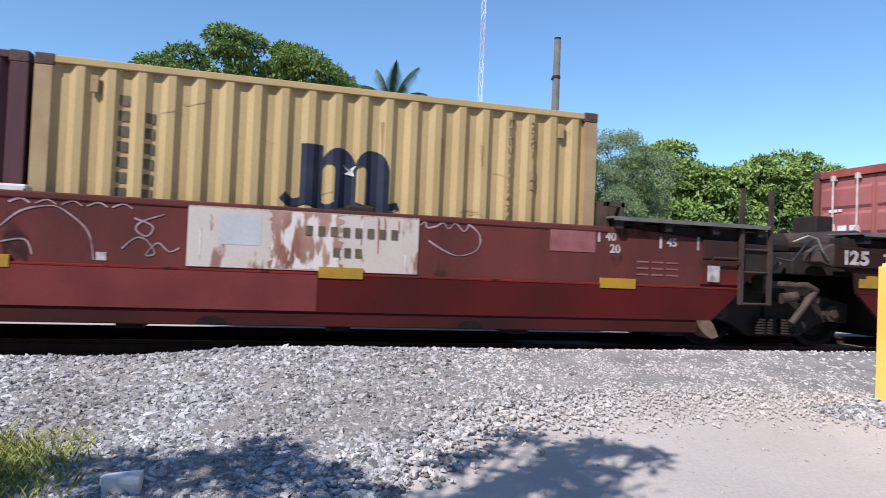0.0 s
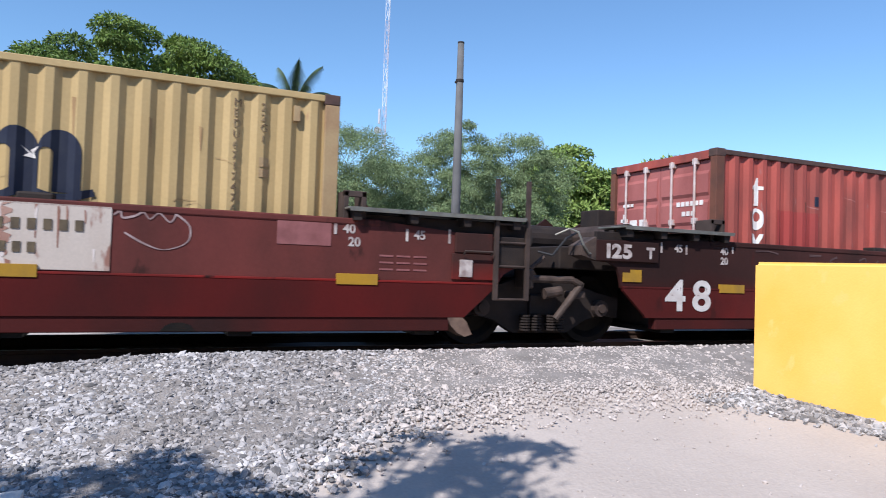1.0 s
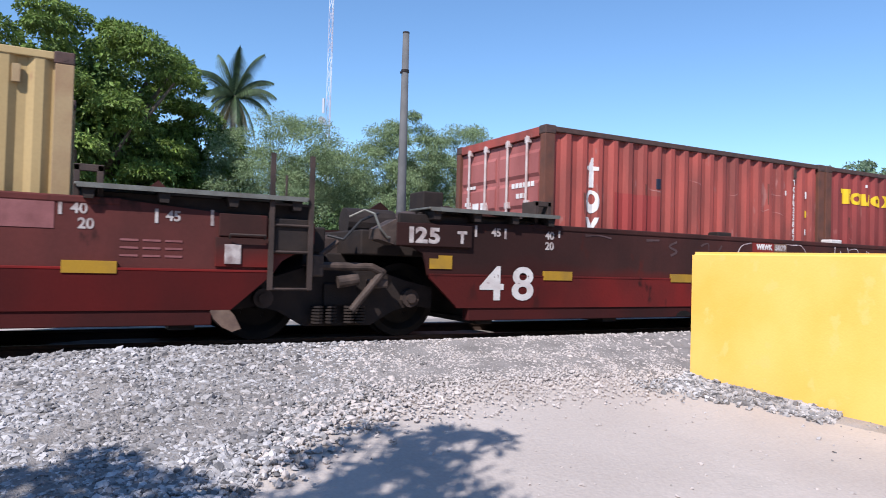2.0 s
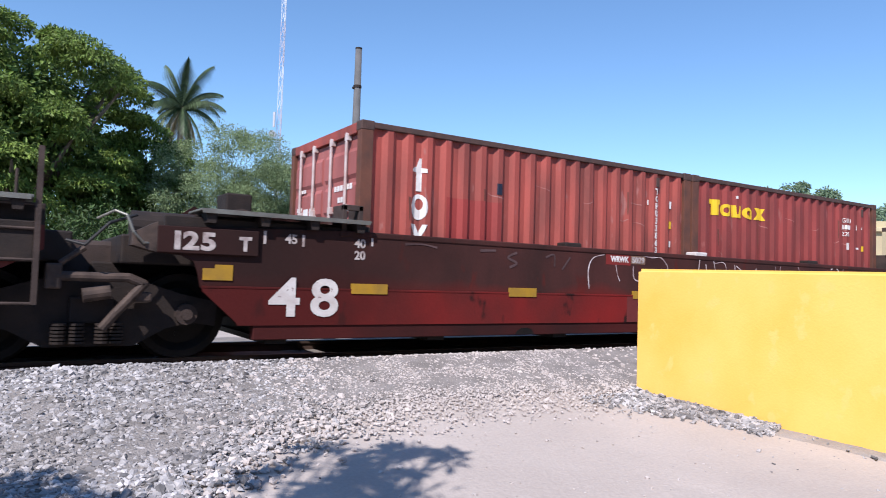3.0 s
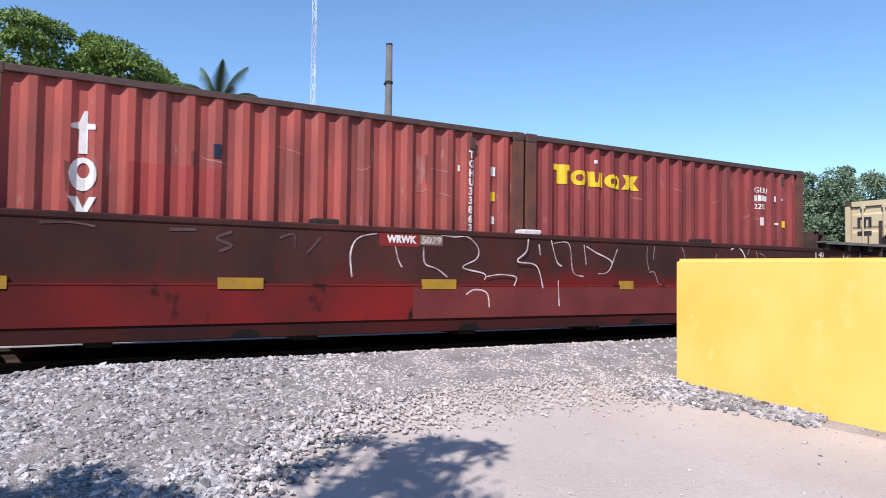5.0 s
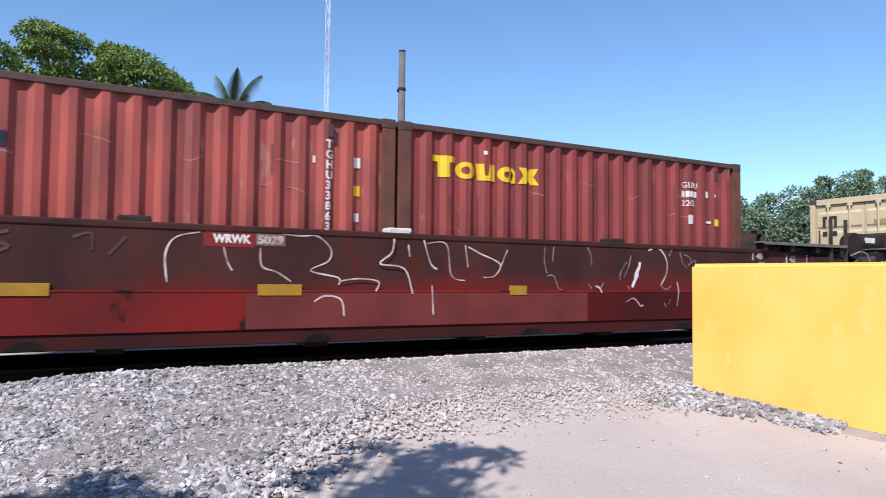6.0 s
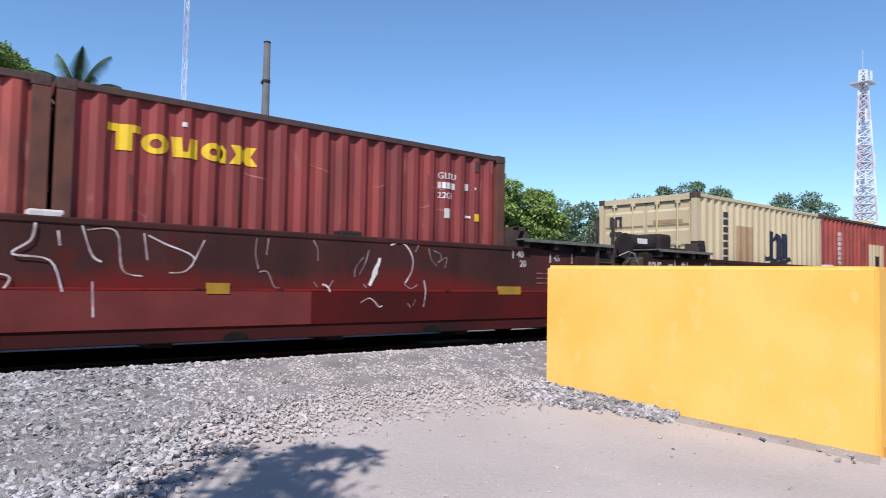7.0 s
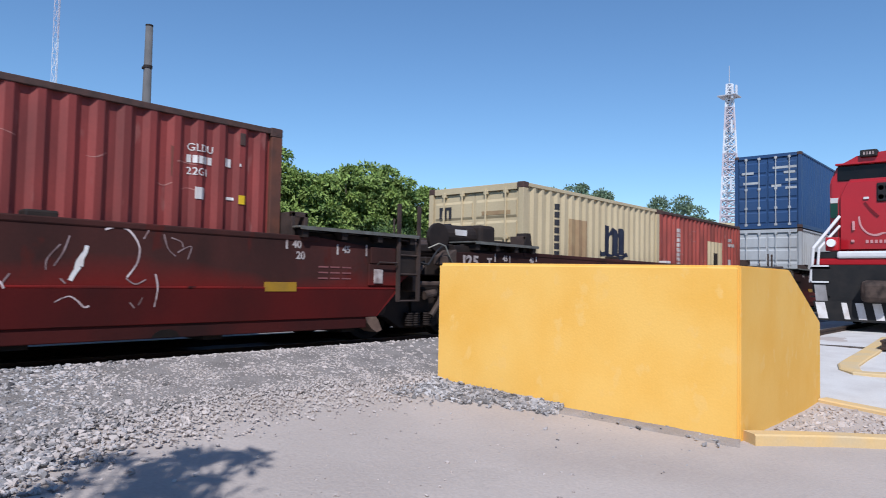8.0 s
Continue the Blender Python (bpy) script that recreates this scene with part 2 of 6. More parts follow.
    loco_red=surface("glossy_red_engine_paint", (0.425, 0.0119, 0.0187), (0.34, 0.0136, 0.0187), 0.6, 1.2, 30, 0.3, coat=0.4, bump=0.02),
    loco_glass=surface("dark_windshield_glass", (0.006, 0.006, 0.008), (0.012, 0.011, 0.012), 0.5, 2, 30, 0.25, bump=0, gloss=0.25),
    loco_dark_red=surface("dark_red_engine_paint", (0.16, 0.01, 0.014), None, 0.4, 2, 30, 0.4, bump=0.02),
    pale_pink=surface("faded_pale_marking", (0.6, 0.3, 0.3), (0.5, 0.2, 0.2), 0.6, 4, 40, 0.5, bump=0.02),
    worn_grey=surface("worn_grey_paint", (0.3, 0.29, 0.29), (0.18, 0.17, 0.17), 0.7, 4, 40, 0.6, bump=0.05),
    loco_green=surface("dark_green_stripe_paint", (0.012, 0.06, 0.045), None, 0.4, 2, 30, 0.35, bump=0.02),
    loco_black=surface("black_underframe_paint", (0.012, 0.012, 0.013), (0.025, 0.022, 0.02), 0.7, 4, 40, 0.6, bump=0.1),
    house=surface("pale_yellow_stucco", (0.51, 0.425, 0.255), (0.425, 0.3485, 0.221), 0.8, 0.8, 20, 0.9, bump=0.2),
    roof=surface("dull_roof_sheet", (0.22, 0.19, 0.18), None, 0.6, 2, 20, 0.8, bump=0.1),
    rubber=surface("black_hose_rubber", (0.02, 0.02, 0.022), None, 0.4, 6, 40, 0.6, bump=0.05),
)


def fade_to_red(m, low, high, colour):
    """Mixes in red towards the ledge, along an uneven line."""
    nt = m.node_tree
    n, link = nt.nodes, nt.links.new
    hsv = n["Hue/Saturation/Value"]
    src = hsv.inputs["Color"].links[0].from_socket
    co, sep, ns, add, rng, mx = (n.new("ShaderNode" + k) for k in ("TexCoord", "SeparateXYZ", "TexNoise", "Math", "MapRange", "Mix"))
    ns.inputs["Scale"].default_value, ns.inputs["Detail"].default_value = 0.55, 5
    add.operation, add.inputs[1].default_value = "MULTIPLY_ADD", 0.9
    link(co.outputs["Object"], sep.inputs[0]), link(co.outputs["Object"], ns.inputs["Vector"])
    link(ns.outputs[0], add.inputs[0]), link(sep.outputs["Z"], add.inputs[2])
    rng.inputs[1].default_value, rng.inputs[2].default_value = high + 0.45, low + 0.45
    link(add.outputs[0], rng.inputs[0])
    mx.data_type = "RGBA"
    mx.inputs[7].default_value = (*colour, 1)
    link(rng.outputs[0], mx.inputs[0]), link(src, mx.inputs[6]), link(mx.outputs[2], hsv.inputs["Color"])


def darken_end(m, start, stop, colour):
    """Darkens the sheets near the car's numbered end, with an uneven edge."""
    nt = m.node_tree
    n, link = nt.nodes, nt.links.new
    hsv = n["Hue/Saturation/Value"]
    src = hsv.inputs["Color"].links[0].from_socket
    co, sep, ns, add, rng, mx = (n.new("ShaderNode" + k) for k in ("TexCoord", "SeparateXYZ", "TexNoise", "Math", "MapRange", "Mix"))
    ns.inputs["Scale"].default_value, ns.inputs["Detail"].default_value = 1.1, 6
    add.operation, add.inputs[1].default_value = "MULTIPLY_ADD", 2.4
    link(co.outputs["Object"], sep.inputs[0]), link(co.outputs["Object"], ns.inputs["Vector"])
    link(ns.outputs[0], add.inputs[0]), link(sep.outputs["X"], add.inputs[2])
    rng.inputs[1].default_value, rng.inputs[2].default_value, rng.inputs[4].default_value = stop + 1.2, start + 1.2, 0.85
    link(add.outputs[0], rng.inputs[0])
    mx.data_type = "RGBA"
    mx.inputs[7].default_value = (*colour, 1)
    link(rng.outputs[0], mx.inputs[0]), link(src, mx.inputs[6]), link(mx.outputs[2], hsv.inputs["Color"])


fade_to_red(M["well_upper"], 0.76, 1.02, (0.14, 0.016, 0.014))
darken_end(M["well_upper"], -0.2, 1.6, (0.024, 0.0125, 0.0115))
darken_end(M["well_lower"], -0.4, 1.5, (0.05, 0.0115, 0.0105))
glass = bpy.data.materials.new("dark_window_glass")
glass.use_nodes = True
gb = glass.node_tree.nodes["Principled BSDF"]
gb.inputs["Base Color"].default_value, gb.inputs["Roughness"].default_value = (0.02, 0.025, 0.03, 1), 0.06
M["glass"] = glass
lamp_glass = bpy.data.materials.new("clear_lamp_lens")
lamp_glass.use_nodes = True
lb = lamp_glass.node_tree.nodes["Principled BSDF"]
lb.inputs["Base Color"].default_value, lb.inputs["Roughness"].default_value = (0.85, 0.86, 0.88, 1), 0.1
M["lens"] = lamp_glass


# ---- building helpers ----
def part(name, bm, material, parent=None, label="", smooth=False):
    """Links a bmesh as one mesh object, under parent if there is one."""
    me = bpy.data.meshes.new(name)
    if smooth:
        for f in bm.faces:
            f.smooth = True
    bm.to_mesh(me)
    bm.free()
    me.materials.append(M[material] if isinstance(material, str) else material)
    ob = new(name, me)
    ob.parent = parent
    return tagged(ob, label)


def part_like(ob, name, parent, m=None):
    """Another object on ob's mesh."""
    o = new(name, ob.data)
    o.parent = parent
    if m is not None:
        o.matrix_basis = m
    return o


def box(bm, x0, x1, y0, y1, z0, z1, bevel=0.0):
    vs = [bm.verts.new(p) for p in ((x0, y0, z0), (x1, y0, z0), (x1, y1, z0), (x0, y1, z0), (x0, y0, z1), (x1, y0, z1), (x1, y1, z1), (x0, y1, z1))]
    fs = [bm.faces.new([vs[i] for i in q]) for q in ((3, 2, 1, 0), (4, 5, 6, 7), (0, 1, 5, 4), (1, 2, 6, 5), (2, 3, 7, 6), (3, 0, 4, 7))]
    if bevel:
        es = list({e for f in fs for e in f.edges})
        bmesh.ops.bevel(bm, geom=es, offset=bevel, segments=2, affect="EDGES", profile=0.5)
    return bm


def boxed(x0, x1, y0, y1, z0, z1, bevel=0.0):
    return box(bmesh.new(), x0, x1, y0, y1, z0, z1, bevel)


def prism(bm, outline, a, b, axis="y"):
    """Extrudes a closed outline of (u, v) from a to b along axis; u, v are the other two axes in order."""
    def at(u, v, w):
        return {"y": (u, w, v), "x": (w, u, v), "z": (u, v, w)}[axis]
    lo, hi = [bm.verts.new(at(u, v, a)) for u, v in outline], [bm.verts.new(at(u, v, b)) for u, v in outline]
    bm.faces.new(lo), bm.faces.new(hi[::-1])
    k = len(outline)
    for i in range(k):
        bm.faces.new((lo[i], hi[i], hi[(i + 1) % k], lo[(i + 1) % k]))
    bmesh.ops.recalc_face_normals(bm, faces=bm.faces[:])
    return bm


def rod(bm, p, q, r, seg=8, r2=None):
    p, q = Vector(p), Vector(q)
    d = q - p
    m = Matrix.Translation((p + q) / 2) @ d.to_track_quat("Z", "Y").to_matrix().to_4x4()
    bmesh.ops.create_cone(bm, cap_ends=True, segments=seg, radius1=r, radius2=r if r2 is None else r2, depth=d.length, matrix=m)
    return bm


def rods(points, r, seg=8):
    """A bent rod through the points, with balls at the bends."""
    bm = bmesh.new()
    for p, q in zip(points, points[1:]):
        rod(bm, p, q, r, seg)
    for p in points[1:-1]:
        bmesh.ops.create_uvsphere(bm, u_segments=seg, v_segments=5, radius=r, matrix=Matrix.Translation(p))
    return bm


def letters(name, body, height, x, y, z, material, parent, turn=0.0, facing="y", bold=0.0, wide=1.0):
    """Raised lettering in the built-in font, its lower left corner at x, z, on a plane that looks towards -y (or -x)."""
    cu = bpy.data.curves.new(name, "FONT")
    cu.body, cu.size, cu.extrude, cu.offset, cu.resolution_u = body, height / 0.72, 0.0015, bold, 4
    tmp = new(name, cu)
    me = bpy.data.meshes.new_from_object(tmp.evaluated_get(bpy.context.evaluated_depsgraph_get()))
    bpy.data.objects.remove(tmp)
    me.materials.clear()
    me.materials.append(M[material])
    ob = new(name, me)
    ob.parent = parent
    ob.matrix_basis = pose(x, y, z, 90, 0, 0 if facing == "y" else -90) @ pose(0, 0, 0, 0, 0, turn) @ Matrix.Diagonal((wide, 1, 1, 1))
    return ob


def bars(name, rects, y, material, parent, depth=0.003, label=""):
    """Flat raised bars (x0, z0, x1, z1) on a side that looks towards -y, in one part."""
    for x0, z0, x1, z1 in rects:
        ob = part(name, boxed(x0, x1, y - depth, y, z0, z1), material, parent, label)
    return ob


def stroke(bm, pts, width, y):
    """A ribbon along a smoothed line of (x, z) on a side that looks towards -y."""
    line = []
    k = len(pts)
    for i in range(k - 1):
        p0, p1, p2, p3 = (Vector(pts[max(0, min(k - 1, i + j))]) for j in (-1, 0, 1, 2))
        for s in range(5):
            u = s / 5
            line.append(0.5 * (2 * p1 + (p2 - p0) * u + (2 * p0 - 5 * p1 + 4 * p2 - p3) * u * u + (3 * p1 - p0 - 3 * p2 + p3) * u ** 3))
    line.append(Vector(pts[-1]))
    prev = None
    for i, p in enumerate(line):
        d = line[min(i + 1, len(line) - 1)] - line[max(i - 1, 0)]
        n = Vector((-d.y, d.x)).normalized() * width * (0.35 + 0.3 * noise.noise((p.x * 4, p.y * 4, 1)) + 0.15)
        cur = [bm.verts.new((q.x, y, q.y)) for q in (p + n, p - n)]
        if prev:
            bm.faces.new((prev[0], cur[0], cur[1], prev[1]))
        prev = cur
    return bm


def thing(name, label, category, group="", x=0.0, y=0.0, z=0.0, rz=0.0):
    e = new(name)
    e.empty_display_size = 0.3
    e.matrix_basis = pose(x, y, z, 0, 0, rz)
    return tagged(e, label, category, group)


def mesh_object(name, verts, faces, material, parent=None, smooth=False):
    me = bpy.data.meshes.new(name)
    me.from_pydata(verts, [], faces)
    me.materials.append(M[material])
    if smooth:
        me.polygons.foreach_set("use_smooth", [True] * len(me.polygons))
    ob = new(name, me)
    ob.parent = parent
    return ob


# ---- ground ----
def smooth(a, b, v):
    u = max(0.0, min(1.0, (v - a) / (b - a)))
    return u * u * (3 - 2 * u)


def ground_z(x, y):
    """Height of the ground: rising from the street to the track bed, level beyond."""
    pts = ((-60, -1.75), (0, -1.6), (2.2, -1.47), (5.0, -1.22), (6.8, -0.885), (7.05, -0.925), (7.5, -1.07), (9.8, -1.08), (10.3, -1.07), (10.9, -1.1), (12.5, -1.14), (16, -1.35))
    z = pts[-1][1] if y >= pts[-1][0] else pts[0][1]
    for (ya, za), (yb, zb) in zip(pts, pts[1:]):
        if ya <= y <= yb:
            z = za + (zb - za) * (y - ya) / (yb - ya)
    z -= 0.1 * smooth(0.4, -1.4, x) * smooth(4.5, 6.5, y)
    k = smooth(8.5, 17.0, x) * smooth(-3, 1.5, y) * (1 - smooth(11, 14, y))
    return z * (1 - k) + k * (-1.06 if y < 6 else min(z, -0.99))


def grid(name, xs, ys, height, material):
    vs = [(x, y, height(x, y)) for y in ys for x in xs]
    w = len(xs)
    fs = [(j * w + i, j * w + i + 1, (j + 1) * w + i + 1, (j + 1) * w + i) for j in range(len(ys) - 1) for i in range(w - 1)]
    return mesh_object(name, vs, fs, material, smooth=True)


def steps(fine0, fine1, step, far):
    a = list(np.arange(fine0, fine1 + 1e-6, step))
    out, d = [], step * 2
    lo, hi = a[0], a[-1]
    left, right = [], []
    while lo > -far:
        lo -= d
        left.append(lo)
        hi += d
        right.append(hi)
        d *= 1.7
    return left[::-1] + a + right


tagged(grid("ground", steps(-8, 26, 0.25, 3000), steps(-3, 16, 0.25, 3000),
            lambda x, y: ground_z(x, y) + 0.012 * noise.noise((x * 1.3, y * 1.3, 0)) + 0.004 * noise.noise((x * 6, y * 6, 2)), "dust"),
       "pale dusty street and dry open ground", "ground", kind="structure")


def bed_edge(x):
    """Where the ballast meets the street."""
    pts = ((-30, 2.9), (-0.5, 3.1), (0.3, 3.6), (0.87, 4.15), (1.6, 4.9), (2.5, 5.3), (4.4, 5.35), (6.0, 5.1), (7.2, 4.9), (60, 4.9))
    for (xa, ya), (xb, yb) in zip(pts, pts[1:]):
        if xa <= x <= xb:
            return ya + (yb - ya) * (x - xa) / (xb - xa) + 0.12 * noise.noise((x * 2.1, 3, 0))
    return 4.9


def ballast_bed():
    xs = list(np.arange(-12, 14.01, 0.2)) + [16, 20, 30, 50, 90, 160]
    vs, fs, w = [], [], 40
    for x in xs:
        e = bed_edge(x)
        for j in range(w):
            y = e + (12.2 - e) * j / (w - 1)
            lift = 0.025 * smooth(0, 0.5, y - e) - 0.02 * (j == 0 or j == w - 1)
            vs.append((x, y, ground_z(x, y) + lift + 0.012 * noise.noise((x * 3, y * 3, 5))))
    for i in range(len(xs) - 1):
        fs += [(i * w + j, (i + 1) * w + j, (i + 1) * w + j + 1, i * w + j + 1) for j in range(w - 1)]
    ob = tagged(mesh_object("ballast_bed", vs, fs, "gravel_bed", smooth=True), "grey gravel track bed, train shade painted between the rails", "ground", kind="structure")
    # Bed under the train: its shade is put into a darker ballast colour.
    ob.data.materials.append(M["shaded_bed"])
    for p in ob.data.polygons:
        p.material_index = int(7.1 < p.center.y < 10.2)


ballast_bed()


def stones():
    """Crushed stone over the near shoulder of the track bed."""
    rng = np.random.default_rng(4)
    bm = bmesh.new()
    bmesh.ops.create_icosphere(bm, subdivisions=1, radius=1)
    base = np.array([v.co[:] for v in bm.verts])
    tri = np.array([[v.index for v in f.verts] for f in bm.faces])
    bm.free()
    places = []
    for count, xa, xb, ya, yb, size in ((58000, -2.7, 6.4, 2.9, 7.2, 0.0178), (1500, 6.2, 9.2, 2.2, 7.0, 0.03), (4500, -1, 8.5, 2.4, 5.8, 0.013)):
        for _ in range(count):
            x, y = rng.uniform(xa, xb), rng.uniform(ya, yb)
            e = bed_edge(x)
            stray = size < 0.02
            if not stray and y < e + 0.1 * rng.standard_normal() and not (x > 6.2 and size == 0.03 and yb == 7.0 and rng.random() < 0.35):
                continue
            if stray and y < e - 0.3 * abs(rng.standard_normal()):
                continue
            places.append((x, y, ground_z(x, y) + 0.02, size * (1 - 0.42 * smooth(1.0, 3.5, x)) * rng.lognormal(0, 0.3)))
    for _ in range(2600):
        u, o = rng.random() ** 1.3 * 0.46, abs(rng.standard_normal()) * 0.2
        x, y = 5.82 + 0.93 * u - 0.956 * (o * (1.1 - u) + 0.02), 5.22 - 3.03 * u - 0.293 * (o * (1.1 - u) + 0.02)
        places.append((x, y, ground_z(x, y) + 0.06 * (1 - u) * max(0.0, 1 - o * 3) + 0.01, 0.024 * rng.lognormal(0, 0.3)))
    for _ in range(800):
        x, y = rng.uniform(7.0, 9.5), rng.uniform(0.6, 2.15)
        if x > 7.0 + (2.1 - y) * 1.15:
            places.append((x, y, ground_z(x, y) + 0.005, 0.02 * rng.lognormal(0, 0.45)))
    for _ in range(420):
        x, y = rng.uniform(-0.5, 7.0), rng.uniform(2.2, 5.2)
        places.append((x, y, ground_z(x, y) + 0.003, 0.007 * rng.lognormal(0, 0.5)))
    k = len(places)
    p = np.array(places)
    p[:, 3] = np.minimum(p[:, 3], 0.042)
    shape = base[None] * (1 + 0.35 * rng.standard_normal((k, len(base), 1))).clip(0.5, 1.6)
    shape *= p[:, 3, None, None] * np.stack([rng.uniform(0.8, 1.5, k), rng.uniform(0.7, 1.1, k), rng.uniform(0.5, 0.85, k)], 1)[:, None]
    a, b = rng.uniform(0, 6.28, k), rng.uniform(-0.6, 0.6, k)
    ca, sa, cb, sb = np.cos(a)[:, None], np.sin(a)[:, None], np.cos(b)[:, None], np.sin(b)[:, None]
    x, y, z = shape[..., 0], shape[..., 1], shape[..., 2]
    x, z = x * cb - z * sb, x * sb + z * cb
    x, y = x * ca - y * sa, x * sa + y * ca
    v = np.stack([x + p[:, 0, None], y + p[:, 1, None], z + p[:, 2, None]], -1).reshape(-1, 3)
    f = (tri[None] + np.arange(k)[:, None, None] * len(base)).reshape(-1, 3)
    ob = tagged(mesh_object("ballast_stones", v.tolist(), f.tolist(), "stone"), "loose pale grey crushed stone ballast", "gravel", kind="stuff")
    ob.data.materials.append(M["dusty_stone"])
    dusty = np.array([smooth(0.9, 3.2, x - 0.45 * (y - 5.5)) for x, y in p[:, :2]]) > rng.random(k)
    dusty &= ~((p[:, 0] > 5.0) & (p[:, 0] < 6.8) & (p[:, 1] < 5.25))
    ob.data.polygons.foreach_set("material_index", np.repeat(dusty.astype(np.int32), len(tri)))


stones()


def track(name, label, y, x0, x1, z):
    """A track: two rails on sleepers."""
    t = thing(name, label, "railway track", x=0, y=y, z=z)
    prof = ((-0.07, -0.17), (0.07, -0.17), (0.07, -0.155), (0.012, -0.13), (0.012, -0.045), (0.036, -0.03), (0.036, 0), (-0.036, 0), (-0.036, -0.03), (-0.012, -0.045), (-0.012, -0.13), (-0.07, -0.155))
    rail = part("rail", prism(bmesh.new(), prof, x0, x1, "x"), "rail_rust", t, "rusty steel rail with a polished head")
    head = part("rail_head", boxed(x0, x1, -0.026, 0.026, -0.002, 0.002), "tread", rail)
    rail.matrix_basis = pose(0, -0.752, 0)
    far = part_like(rail, "rail", t, pose(0, 0.752, 0))
    part_like(head, "rail_head", far)
    first = None
    for i in range(int((x1 - x0) / 0.6)):
        m = pose(x0 + 0.3 + i * 0.6, 0, -0.24)
        if first is None:
            first = part("sleeper", boxed(-0.11, 0.11, -1.3, 1.3, -0.08, 0.07, 0.01), "tie", t)
            first.matrix_basis = m
        else:
            part_like(first, "sleeper", t, m)
    tagged(t, kind="structure")
    return t


track("track", "straight railway track on grey ballast", TRACK_Y, -30, 70, RAIL_Z)


# ---- containers ----
PITCH, FOLD = 0.2825, 0.045


def folds(length):
    """The fold lines of a corrugated sheet: places along it and how far each lies back."""
    line, i = [], 0
    while True:
        for u, d in ((0.0, 0.0), (0.235, FOLD), (0.5, FOLD), (0.735, 0.0)):
            x = (i + u) * PITCH
            if x >= length:
                back = np.interp(length, [line[-1][0], x], [line[-1][1], d])
                return line + [(length, float(back))]
            line.append((x, d))
        i += 1


def corrugated(length, height):
    """A corrugated sheet along x from 0 to length, its outer flats at y = 0, standing on z = 0, a little dented."""
    bm = bmesh.new()
    prev, rows = None, 7
    for x, y in folds(length):
        cur = []
        for k in range(rows):
            z = height * k / (rows - 1)
            dent = 0.006 * noise.noise((x * 1.7, z * 1.4, length)) * math.sin(math.pi * k / (rows - 1))
            cur.append((bm.verts.new((x, y + dent, z)), bm.verts.new((x, y + 0.004 + dent, z))))
        if prev:
            for k in range(rows - 1):
                bm.faces.new((prev[k][0], cur[k][0], cur[k + 1][0], prev[k + 1][0]))
                bm.faces.new((prev[k][1], prev[k + 1][1], cur[k + 1][1], cur[k][1]))
        prev = cur
    return bm


def drape(ob, length):
    """Lays flat paint on a container's side into the folds of the sheet."""
    bm = bmesh.new()
    bm.from_mesh(ob.data)
    bm.transform(ob.matrix_basis)
    bmesh.ops.triangulate(bm, faces=bm.faces[:])
    line = [(x + 0.16, d) for x, d in folds(length - 0.32)]
    lo, hi = min(v.co.x for v in bm.verts), max(v.co.x for v in bm.verts)
    for x, _ in line:
        if lo < x < hi:
            bmesh.ops.bisect_plane(bm, geom=bm.verts[:] + bm.edges[:] + bm.faces[:], plane_co=(x, 0, 0), plane_no=(1, 0, 0))
    for v in bm.verts:
        v.co.y += np.interp(v.co.x, [p[0] for p in line], [p[1] for p in line])
    bm.to_mesh(ob.data)
    bm.free()
    ob.matrix_basis = Matrix()


